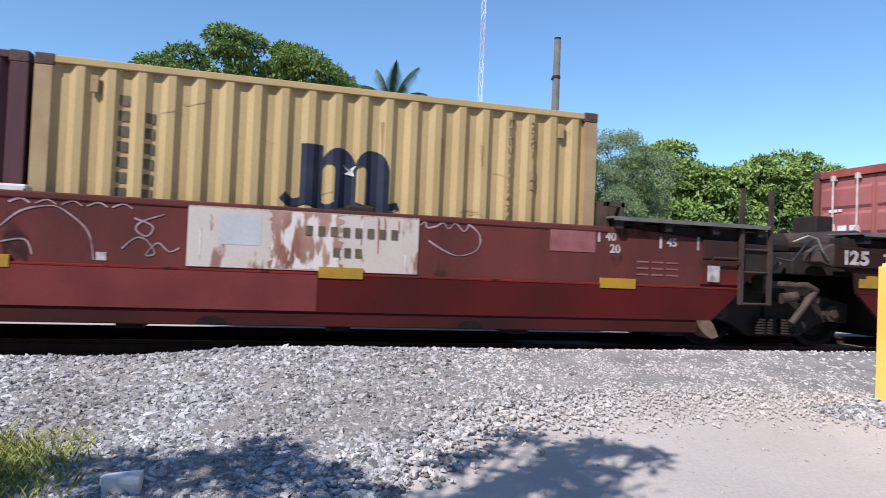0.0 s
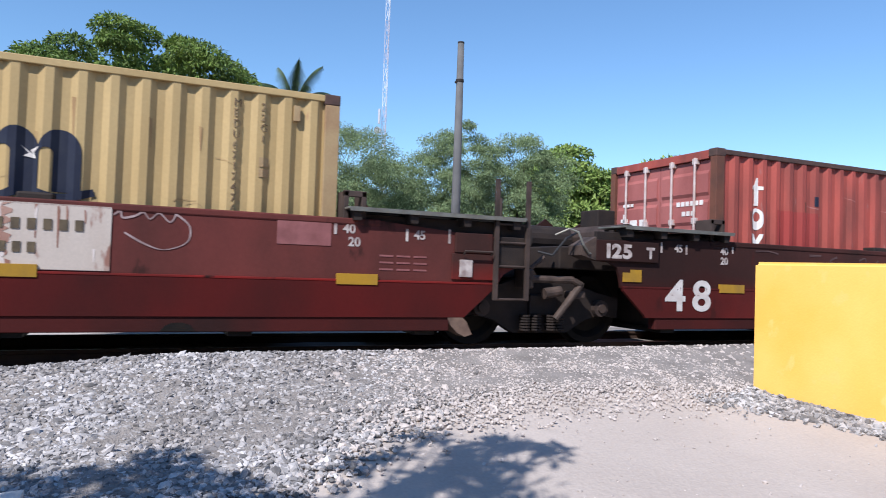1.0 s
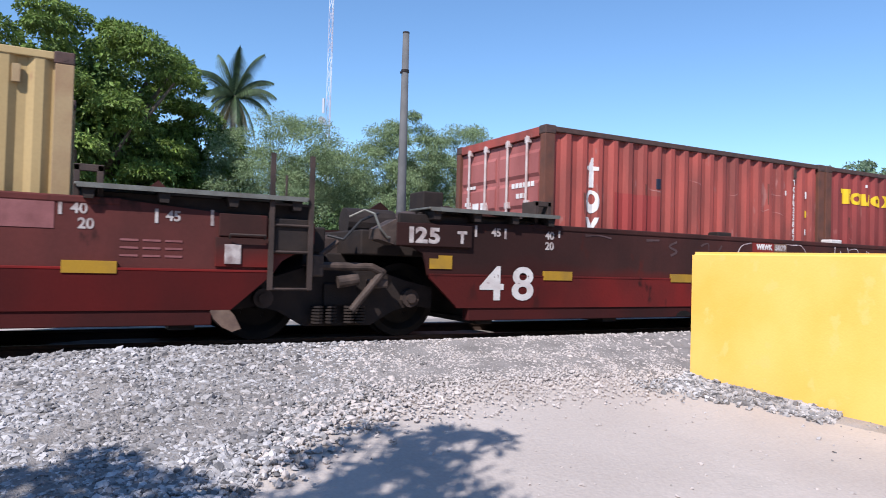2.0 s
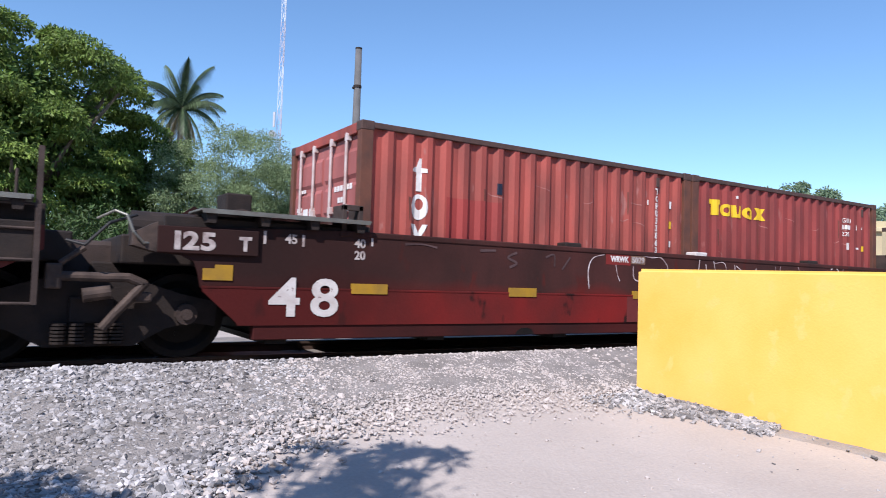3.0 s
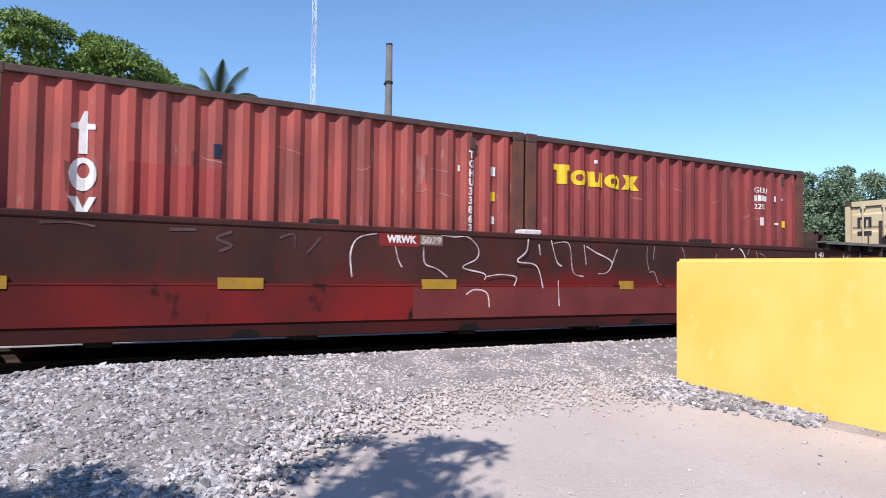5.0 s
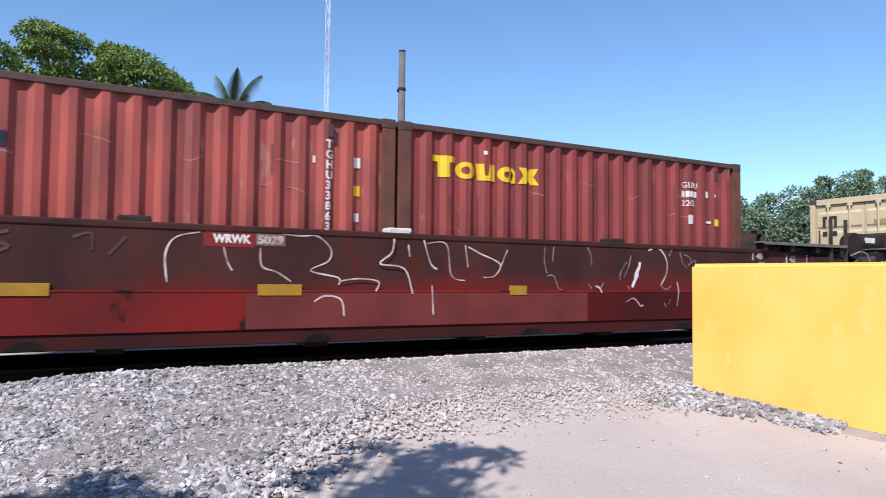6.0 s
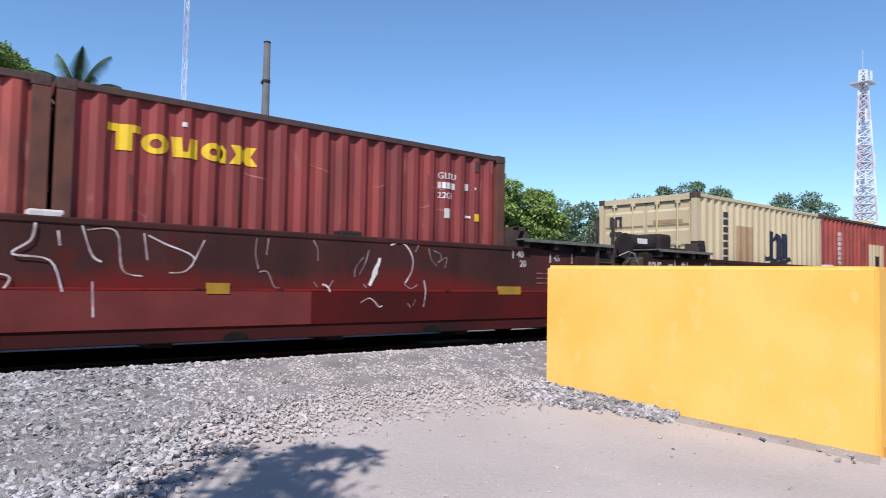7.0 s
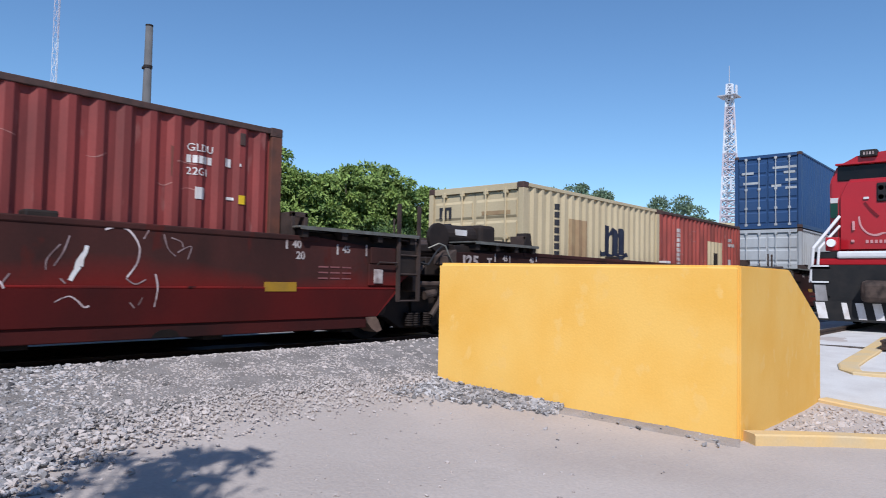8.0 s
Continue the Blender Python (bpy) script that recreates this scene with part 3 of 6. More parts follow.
def container(label, paint, post, length=6.058, height=2.591, marks=None, group="containers on the train", rods_paint="rod", door_paint=None):
    """A steel shipping container: its door end at x = 0, its base at z = 0, its middle line at y = 0."""
    c = thing("shipping_container", label, "container", group)
    w = 1.219
    for x in (0.0, length - 0.16):
        for y in (-w, w - 0.12):
            part("corner_post", boxed(x, x + 0.16, y, y + 0.12, 0.118, height - 0.118, 0.006), post, c)
    cast = None
    for x in (-0.004, length - 0.174):
        for y in (-w - 0.004, w - 0.158):
            for z in (0.0, height - 0.118):
                if cast is None:
                    bm = boxed(0, 0.178, 0, 0.162, 0, 0.118, 0.012)
                    rod(bm, (0.089, -0.002, 0.06), (0.089, 0.004, 0.06), 0.034, 12)
                    cast = part("corner_casting", bm, "casting", c)
                    cast.matrix_basis = pose(x, y, z)
                else:
                    part_like(cast, "corner_casting", c, pose(x, y, z))
    for y0, y1 in ((-w + 0.002, -w + 0.06), (w - 0.06, w - 0.002)):
        part("top_rail", boxed(0.17, length - 0.17, y0, y1, height - 0.085, height - 0.012, 0.008), "casting" if paint.startswith("maroon") else paint, c)
        part("bottom_rail", boxed(0.17, length - 0.17, y0, y1, 0.0, 0.15, 0.008), paint, c)
    side = part("side_panel", corrugated(length - 0.32, height - 0.235), paint, c)
    side.matrix_basis = pose(0.16, -w + 0.012, 0.15)
    part_like(side, "side_panel", c, pose(length - 0.16, w - 0.012, 0.15, 0, 0, 180))
    end = part("end_panel", corrugated(2 * w - 0.24, height - 0.235), paint, c)
    end.matrix_basis = pose(length - 0.02, -w + 0.12, 0.15, 0, 0, 90)
    part("roof_sheet", boxed(0.05, length - 0.05, -w + 0.03, w - 0.03, height - 0.03, height - 0.016), paint, c)
    part("floor_frame", boxed(0.1, length - 0.05, -w + 0.06, w - 0.06, 0.02, 0.15), "casting", c)
    part("door_header", boxed(0.0, 0.09, -w + 0.158, w - 0.158, height - 0.14, height - 0.012, 0.006), paint, c)
    part("door_sill", boxed(0.0, 0.09, -w + 0.158, w - 0.158, 0.0, 0.12, 0.006), paint, c)
    for a, b in ((-w + 0.13, -0.006), (0.006, w - 0.13)):
        bm = boxed(0.05, 0.075, a, b, 0.13, height - 0.15)
        for k in range(5):
            z = 0.2 + k * (height - 0.45) / 5
            prism(bm, ((0.05, z), (0.025, z + 0.05), (0.025, z + (height - 0.45) / 5 - 0.1), (0.05, z + (height - 0.45) / 5 - 0.05)), a + 0.05, b - 0.05, "y")
        door = part("door", bm, door_paint or paint, c)
        for f in (0.27, 0.72):
            y = a + (b - a) * f
            bar = bmesh.new()
            rod(bar, (-0.004, y, 0.1), (-0.004, y, height - 0.1), 0.019, 10)
            for z in (0.1, 0.75, 1.5, height - 0.2):
                box(bar, -0.014, 0.045, y - 0.05, y + 0.05, z, z + 0.09, 0.006)
            part("lock_rod", bar, rods_paint, door, "pale painted lock rod with brackets")
    grime = random.Random(int(length * 100) + len(label) * 7)
    if paint in ("maroon", "maroon_dark", "tan"):
        for k in range(9):
            x, top, drop = grime.uniform(0.4, length - 0.4), grime.uniform(0.5, height - 0.3), grime.uniform(0.25, 0.9)
            run = prism(bmesh.new(), ((x - grime.uniform(0.012, 0.03), top), (x + grime.uniform(0.01, 0.025), top - 0.01), (x + 0.006, max(0.2, top - drop)), (x - 0.004, max(0.2, top - drop))), -w + 0.0085, -w + 0.0095)
            drape(part("rust_run", run, "tan_run" if paint == "tan" else "rust_run", c, "thin rust run"), length)
        for k in range(7):
            x, z = grime.uniform(0.5, length - 0.6), grime.uniform(1.25, height - 0.35)
            scrape = stroke(bmesh.new(), [(x, z), (x + grime.uniform(0.05, 0.12), z + grime.uniform(-0.03, 0.03)), (x + grime.uniform(0.14, 0.3), z + grime.uniform(-0.07, 0.07))], 0.014, -w + 0.0085)
            drape(part("scrape", scrape, "tan_scrape" if paint == "tan" else "scrape", c, "pale scrape in the paint"), length)
    if marks:
        fixed = set(c.children)
        marks(c, length, height, -w + 0.007)
        for ob in [o for o in c.children if o not in fixed and not o.name.startswith("tie_plate")]:
            if max((ob.matrix_basis @ v.co).y for v in ob.data.vertices) < -w + 0.02:
                drape(ob, length)
    return c


def logo_arches(c, x, z, s, y, material):
    """A dark three-legged arch emblem over a wavy base."""
    def at(points):
        return [(x + u * s, z + v * s) for u, v in points]
    bm = bmesh.new()
    for a, b, top in ((0.0, 0.255, 0.73), (0.41, 0.665, 0.46), (0.8, 1.07, 0.46)):
        prism(bm, at(((a, 0.04), (b, 0.04), (b, top), (a, top))), y - 0.004, y)
    for k, (left, right, hole) in enumerate(((0.24, 0.665, (0.255, 0.41)), (0.645, 1.07, (0.665, 0.8)))):
        cx, rx = (left + right) / 2, (right - left) / 2
        hx, hr = (hole[0] + hole[1]) / 2, (hole[1] - hole[0]) / 2
        ring = [(cx - rx * math.cos(math.pi * i / 12), 0.45 + 0.26 * math.sin(math.pi * i / 12)) for i in range(13)]
        ring += [(hx + hr * math.cos(math.pi * i / 8), 0.44 + 0.07 * math.sin(math.pi * i / 8)) for i in range(9)]
        prism(bm, at(ring), y - 0.0045 - 0.001 * k, y - 0.0005)
    part("emblem", bm, material, c, "dark navy arched emblem")
    bm = stroke(bmesh.new(), at(((-0.2, 0.1), (-0.08, 0.02), (0.1, 0.06), (0.32, -0.02), (0.55, 0.05), (0.85, -0.03), (1.2, 0.06))), 0.1 * s, y - 0.007)
    part("emblem_wave", bm, material, c, "dark navy wavy underline")


def marks_tan(c, length, h, y):
    bars("company_lettering", [(0.765, h - 0.44 - i * 0.155, 0.86, h - 0.335 - i * 0.155) for i in range(14)]
         + [(1.02, h - 0.6 - i * 0.155, 1.105, h - 0.495 - i * 0.155) for i in range(9)], y, "dark_letter", c, label="column of small dark lettering bars")
    logo_arches(c, 2.57, h - 1.32, 0.9, y, "navy")
    bm = bmesh.new()
    prism(bm, ((3.02, h - 0.86), (3.12, h - 0.94), (3.1, h - 0.9), (3.17, h - 0.86), (3.13, h - 0.92), (3.15, h - 0.98), (3.04, h - 0.96), (3.09, h - 0.93)), y - 0.012, y - 0.008)
    part("paper_scrap", bm, "white", c, "torn pale sticker on the emblem")
    for i, ch in enumerate("MEDU6717476"):
        letters("number_lettering", ch, 0.085, 4.92, y - 0.002, h - 0.25 - i * 0.112, "worn_letter", c)
    for i, ch in enumerate("22G1"):
        letters("number_lettering", ch, 0.085, 5.2, y - 0.002, h - 0.27 - i * 0.112, "worn_letter", c)
    bars("data_plate", [(5.2, h - 0.87, 5.31, h - 0.77), (5.2, h - 0.98, 5.31, h - 0.89)], y, "tan_post", c)
    for x in (0.5, 5.55):
        part("tie_plate", boxed(x, x + 0.07, y - 0.006, y + 0.03, h - 0.34, h - 0.17, 0.004), "tan_post", c)


def marks_column(c, length, h, y):
    # a downward column of plain white shapes
    def oval(cx, cz, rx, rz):
        return [(cx + rx * math.cos(u), cz + rz * math.sin(u)) for u in np.linspace(0, 6.283, 17)[:-1]]
    part("company_lettering", prism(bmesh.new(), ((0.84, h - 0.37), (0.87, h - 0.37), (0.87, h - 0.49), (0.94, h - 0.5), (0.94, h - 0.55), (0.875, h - 0.55), (0.875, h - 0.79), (0.8, h - 0.79), (0.8, h - 0.55), (0.73, h - 0.55), (0.73, h - 0.51), (0.8, h - 0.48)), y - 0.004, y), "white", c, "white company lettering running downwards")
    bm = bmesh.new()
    out, inn = oval(0.84, h - 0.99, 0.12, 0.165), oval(0.845, h - 0.955, 0.055, 0.075)
    vo, vi = [bm.verts.new((a, y - 0.003, b)) for a, b in out], [bm.verts.new((a, y - 0.003, b)) for a, b in inn]
    for i in range(16):
        bm.faces.new((vo[i], vo[(i + 1) % 16], vi[(i + 1) % 16], vi[i]))
    part("company_lettering", bm, "white", c)
    part("company_lettering", prism(bmesh.new(), ((0.72, h - 1.21), (0.8, h - 1.21), (0.85, h - 1.32), (0.9, h - 1.21), (0.96, h - 1.21), (0.87, h - 1.4), (0.82, h - 1.4)), y - 0.004, y), "white", c)
    for i, ch in enumerate("TGHU33863"):
        letters("number_lettering", ch, 0.095, 5.2, y - 0.002, h - 0.42 - i * 0.118, "white", c, bold=0.005)
    bars("data_plate", [(5.54, h - 0.62, 5.63, h - 0.5), (5.56, h - 1.25, 5.62, h - 1.15)], y, "white", c)
    bars("caution_plate", [(5.54, h - 0.95, 5.63, h - 0.83)], y, "letter_yellow", c)
    bars("small_mark", [(5.06, h - 0.6, 5.09, h - 0.52)], y, "white", c)
    part("tie_plate", boxed(5.22, 5.29, y - 0.006, y + 0.03, h - 0.3, h - 0.15, 0.004), "casting", c)
    bars("repaint_patch", [(1.24, h - 1.5, 2.13, h - 0.83)], y + 0.002, "repaint", c, 0.0015, "squared patch of fresher red paint")
    bars("grey_patch", [(2.05, h - 0.72, 2.13, h - 0.57)], y, "navy", c)
    for z, a, b, tall in ((1.78, -0.95, -0.34, 0.07), (1.63, -0.78, -0.48, 0.07), (1.2, -0.95, -0.2, 0.09), (1.03, -0.95, -0.2, 0.08), (1.86, 0.62, 0.95, 0.05)):
        k = int((b - a) / 0.095)
        for i in range(k):
            part("notice", boxed(0.018, 0.023, a + i * 0.095, a + i * 0.095 + 0.07, z, z + tall), "white", c)
    for a, b, z0, z1 in ((0.82, 0.88, 1.42, 1.74), (0.76, 0.94, 1.6, 1.66), (0.52, 0.7, 1.42, 1.63), (0.28, 0.46, 1.44, 1.63)):
        part("company_plate", boxed(0.017, 0.024, a, b, z0, z1, 0.002), "white", c, "white company lettering on the door")


def marks_yellow(c, length, h, y):
    # five heavy plain yellow shapes
    z0, z1 = h - 0.635, h - 0.365

    def hoop(cx, rx, rz, hole):
        ring = [(cx - rx * math.sin(u), z0 + rz - rz * math.cos(u)) for u in np.linspace(0.0, 6.283, 21)]
        return ring + [(cx - hole * rx * math.sin(u), z0 + rz - hole * 1.1 * rz * math.cos(u)) for u in np.linspace(6.283, 0.0, 21)]
    shapes = (((0.46, z1), (0.46, z1 - 0.08), (0.54, z1 - 0.08), (0.54, z0), (0.67, z0), (0.67, z1 - 0.08), (0.75, z1 - 0.08), (0.75, z1)),
              hoop(0.885, 0.125, 0.1, 0.42), ((1.03, z0 + 0.2), (1.05, z0), (1.28, z0), (1.28, z0 + 0.2), (1.2, z0 + 0.2), (1.18, z0 + 0.06), (1.13, z0 + 0.06), (1.12, z0 + 0.2)),
              hoop(1.43, 0.11, 0.095, 0.36), ((1.5, z0), (1.57, z0), (1.57, z0 + 0.14), (1.52, z0 + 0.19)),
              ((1.6, z0), (1.66, z0 + 0.1), (1.61, z0 + 0.2), (1.7, z0 + 0.2), (1.745, z0 + 0.15), (1.79, z0 + 0.2), (1.88, z0 + 0.2), (1.83, z0 + 0.1), (1.89, z0), (1.79, z0), (1.745, z0 + 0.05), (1.7, z0)))
    for k, shape in enumerate(shapes):
        outline = [(0.46 + (u - 0.46) * 1.12, z0 + (v - z0) * (1.08 if k else 1.0)) for u, v in shape]
        part("company_lettering", prism(bmesh.new(), outline, y - 0.004, y), "letter_yellow", c, "bold bright yellow company lettering")
    bars("small_mark", [(1.2, h - 0.3, 1.25, h - 0.25)], y, "white", c)
    letters("number_lettering", "GLDU", 0.09, 4.78, y - 0.002, h - 0.46, "white", c)
    bars("number_bars", [(4.78 + i * 0.066, h - 0.6, 4.83 + i * 0.066, h - 0.51) for i in range(5)], y, "white", c)
    letters("number_lettering", "22G1", 0.09, 4.78, y - 0.002, h - 0.74, "white", c)
    bars("check_plate", [(5.26, h - 0.59, 5.35, h - 0.49), (5.45, h - 0.57, 5.47, h - 0.53)], y, "white", c)
    bars("data_plate", [(4.88, h - 1.02, 5.0, h - 0.88), (5.3, h - 0.99, 5.4, h - 0.955)], y, "white", c)
    bars("caution_plate", [(5.45, h - 1.03, 5.55, h - 0.92)], y, "letter_yellow", c)
    part("tie_plate", boxed(5.45, 5.52, y - 0.006, y + 0.03, h - 0.3, h - 0.15, 0.004), "casting", c)


def marks_cream(c, length, h, y):
    bars("company_lettering", [(1.16, h - 0.44 - i * 0.16, 1.3, h - 0.32 - i * 0.16) for i in range(12)], y, "black_letter", c)
    bars("patch", [(1.72, h - 1.7, 2.4, h - 0.58)], y, "tan_post", c, label="browned repair patch")
    logo_arches(c, 3.2, h - 1.28, 0.92, y, "navy")
    bm = bmesh.new()
    for k in range(3):
        box(bm, 0.018, 0.024, 0.86 - k * 0.13, 0.93 - k * 0.13, 1.95, 2.15)
    box(bm, 0.017, 0.023, 0.6, 0.93, 2.13, 2.19)
    box(bm, 0.018, 0.024, 0.6, 0.93, 1.74, 1.85)
    part("door_emblem", bm, "black_letter", c, "small black door emblem")
    part("notice", boxed(0.018, 0.024, -0.9, -0.2, 1.98, 2.06), "tan_post", c)
    part("notice", boxed(0.018, 0.024, -0.9, -0.3, 1.25, 1.4), "white", c)


def marks_far_red(c, length, h, y):
    bars("number_bars", [(1.15, h - 0.5 - i * 0.13, 1.35, h - 0.4 - i * 0.13) for i in range(9)], y, "stencil", c)
    bars("pale_panel", [(3.35, h - 1.75, 4.55, h - 0.62)], y, "cream", c, label="pale repaired panel")
    bars("dark_mark", [(3.75, h - 1.5, 4.05, h - 0.95)], y - 0.004, "steel", c)
    bars("number_bars", [(5.0, h - 0.55, 5.4, h - 0.45), (5.0, h - 0.7, 5.55, h - 0.6), (5.0, h - 1.3, 5.2, h - 1.1)], y, "stencil", c)


def marks_blue(c, length, h, y):
    for z, a, b in ((2.3, -1.05, -0.2), (2.1, -1.0, -0.6), (1.8, -1.05, -0.65), (1.6, -0.5, -0.15), (1.5, -1.05, -0.65), (2.15, 0.5, 0.95), (1.75, 0.3, 0.9)):
        part("notice", boxed(0.018, 0.024, a, b, z, z + 0.09), "grey_white", c)


# ---- well cars ----
def wheel_disc():
    bm = bmesh.new()
    prof = [(0.0, -0.09), (0.09, -0.09), (0.11, -0.045), (0.30, -0.02), (0.38, -0.07), (0.455, -0.07), (0.462, 0.03), (0.49, 0.045), (0.49, 0.07), (0.38, 0.07), (0.30, 0.02), (0.0, 0.05)]
    ring, seg = [], 28
    for r, y in prof:
        ring.append([bm.verts.new((r * math.cos(6.2832 * i / seg), y, r * math.sin(6.2832 * i / seg))) for i in range(seg)] if r else [bm.verts.new((0, y, 0))])
    for a, b in zip(ring, ring[1:]):
        for i in range(seg):
            j = (i + 1) % seg
            vs = [a[i % len(a)], a[j % len(a)], b[j % len(b)], b[i % len(b)]]
            vs = list(dict.fromkeys(vs))
            if len(vs) > 2:
                bm.faces.new(vs)
    for k in range(5):
        u = 6.2832 * k / 5
        rod(bm, (0.2 * math.cos(u), -0.045, 0.2 * math.sin(u)), (0.2 * math.cos(u), -0.005, 0.2 * math.sin(u)), 0.03, 8)
    bmesh.ops.recalc_face_normals(bm, faces=bm.faces[:])
    return bm


WHEELS = []


def truck(parent, x):
    """A two-axle truck under the joint between two wells; the wheels roll."""
    bm = bmesh.new()
    for y in (-1.06, 0.92):
        prism(bm, ((-1.2, 0.36), (-1.22, 0.62), (-0.85, 0.7), (-0.35, 0.86), (0.35, 0.86), (0.85, 0.7), (1.22, 0.62), (1.2, 0.36), (0.95, 0.4), (0.7, 0.34), (0.4, 0.17), (-0.4, 0.17), (-0.7, 0.34), (-0.95, 0.4)), y, y + 0.14)
    box(bm, -0.2, 0.2, -1.12, 1.12, 0.4, 0.66, 0.02)
    ob = part("truck_frame", bm, "steel", parent, "cast steel truck side frames with a bolster")
    ob.matrix_basis = pose(x, 0, 0)
    for xs in (-0.62, -0.12, 0.1, 0.5):
        sp = bmesh.new()
        for k in range(6):
            bmesh.ops.create_cone(sp, cap_ends=True, segments=10, radius1=0.07, radius2=0.07, depth=0.022, matrix=pose(xs if abs(xs) < 0.3 else xs * 0.45, -1.14, 0.22 + k * 0.035))
        part("coil_spring", sp, "steel", ob)
    for xs in (-0.89, 0.89):
        cap = bmesh.new()
        rod(cap, (xs, -1.14, 0.49), (xs, -0.95, 0.49), 0.11, 14)
        rod(cap, (xs, -1.17, 0.49), (xs, -1.13, 0.49), 0.06, 10)
        part("axle_bearing", cap, "frame_steel", ob)
        w = bmesh.new()
        disc = wheel_disc()
        me = bpy.data.meshes.new("disc")
        disc.to_mesh(me)
        disc.free()
        for y, turn in ((-0.755, 0), (0.755, 180)):
            n0 = len(w.verts)
            w.from_mesh(me)
            w.verts.ensure_lookup_table()
            bmesh.ops.transform(w, matrix=pose(0, y, 0, 0, 0, turn), verts=w.verts[n0:])
        bpy.data.meshes.remove(me)
        rod(w, (0, -0.9, 0), (0, 0.9, 0), 0.08, 12)
        wheel = part("wheelset", w, "wheel", ob)
        wheel.matrix_basis = pose(xs, 0, 0.462)
        WHEELS.append((wheel, xs))
    bm = rods([(-0.34, -1.3, 0.86), (0.3, -1.3, 0.86), (0.44, -1.3, 0.8), (0.2, -1.3, 0.52), (0.08, -1.28, 0.36)], 0.046, 10)
    rod(bm, (-0.1, -1.28, 0.68), (0.14, -1.28, 0.72), 0.07, 12)
    box(bm, -0.42, -0.28, -1.34, -1.1, 0.74, 0.98, 0.02)
    box(bm, 0.3, 0.52, -1.3, -1.12, 0.62, 0.72, 0.02)
    rod(bm, (-0.3, -1.26, 0.98), (-0.1, -1.26, 1.14), 0.03, 8)
    part("brake_rigging", bm, "worn_brown", ob, "worn brown brake rigging")
    return ob


NEAR = -1.48


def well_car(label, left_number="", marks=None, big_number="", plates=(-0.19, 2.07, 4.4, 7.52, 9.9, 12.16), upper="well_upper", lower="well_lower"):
    """One well of an articulated container car. x = 0 is where its first container begins, z = 0 the rail top."""
    c = thing("well_car", label, "freight wagon", "well cars of the train")
    x0, x1 = -1.32, 13.49
    for s in (1, -1):
        y = NEAR * s
        up = bmesh.new()
        # side sheet, its lower corners cut back over the trucks
        prism(up, ((-2.3, 1.12), (-2.04, 1.1), (-1.92, 1.04), (-1.87, 0.92), (-1.84, 0.78), (14.07, 0.78), (14.15, 0.9), (14.5, 1.1), (14.5, 1.32), (13.5, 1.375), (12.6, 1.45), (-0.4, 1.45), (-2.3, 1.38)), y, y + 0.05 * s)
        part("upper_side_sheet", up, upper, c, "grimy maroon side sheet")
        lo = bmesh.new()
        prism(lo, ((-1.84, 0.8), (-1.82, 0.74), (-1.48, 0.43), (-1.46, 0.395), (13.64, 0.395), (14.03, 0.74), (14.07, 0.8)), y - 0.022 * s, y + 0.03 * s)
        part("lower_side_sheet", lo, lower, c, "faded red lower side sheet")
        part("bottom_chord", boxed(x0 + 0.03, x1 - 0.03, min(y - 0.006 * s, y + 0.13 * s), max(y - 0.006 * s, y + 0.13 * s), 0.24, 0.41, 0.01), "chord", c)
        part("ledge", boxed(-1.83, 14.05, min(y - 0.027 * s, y), max(y - 0.027 * s, y), 0.778, 0.802, 0.004), "well_lower", c)
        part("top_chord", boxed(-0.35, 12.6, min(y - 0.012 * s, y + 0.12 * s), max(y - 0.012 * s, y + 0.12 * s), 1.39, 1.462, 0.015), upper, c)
    for k in range(8):
        x = x0 + 0.3 + k * (x1 - x0 - 0.6) / 7
        part("cross_bearer", boxed(x - 0.12, x + 0.12, -1.42, 1.42, 0.19, 0.25), "wheel", c)
    for x in (x0 + 0.25, x1 - 0.3):
        part("well_end", boxed(x, x + 0.05, -1.42, 1.42, 0.25, 1.35), "steel", c)
    # floors over the trucks
    for a, b in ((-2.75, x0 + 0.3), (x1 - 0.3, 14.7)):
        part("centre_sill", boxed(a, b, -0.42, 0.42, 0.42, 1.02, 0.02), "steel", c)
    part("end_deck", boxed(-2.55, x0 + 0.25, -1.1, 1.1, 1.0, 1.3, 0.02), "steel", c)
    part("end_deck", boxed(x1 - 0.25, 14.75, -1.1, 1.1, 1.0, 1.3, 0.02), "steel", c)
    part("coupler_casting", boxed(14.6, 15.35, -0.28, 0.28, 0.85, 1.25, 0.05), "frame_steel", c)
    # left end: raised panel with the car number, walkway on brackets
    part("number_panel", boxed(-2.28, -1.28, NEAR - 0.045, NEAR - 0.002, 1.12, 1.385, 0.008), "well_upper", c, "dark raised number panel")
    part("corner_gusset", prism(bmesh.new(), ((-2.28, 1.12), (-2.28, 1.42), (-2.5, 1.3), (-2.5, 1.18)), NEAR - 0.04, NEAR + 0.25), "worn_brown", c)
    for a, b in ((-1.9, 0.0), (12.2, 14.4)):
        walkway = part("walkway", boxed(a, b, NEAR - 0.11, NEAR + 0.46, 1.555, 1.58, 0.006), "walkway", c, "galvanised grating walkway")
        for k in range(4):
            x = a + 0.12 + k * (b - a - 0.24) / 3
            bm = bmesh.new()
            prism(bm, ((x - 0.04, 1.44), (x + 0.04, 1.44), (x + 0.06, 1.545), (x - 0.06, 1.545)), NEAR - 0.08, NEAR + 0.4)
            part("walkway_bracket", bm, "steel", walkway)
        part("walkway_edge", boxed(a + 0.02, b - 0.02, NEAR - 0.116, NEAR - 0.11, 1.535, 1.582), "walkway", walkway)
    for a in (-1.9, 12.3):
        part("end_beam", boxed(a, a + 2.0, NEAR + 0.14, NEAR + 0.22, 1.38, 1.53, 0.01), "steel", c)
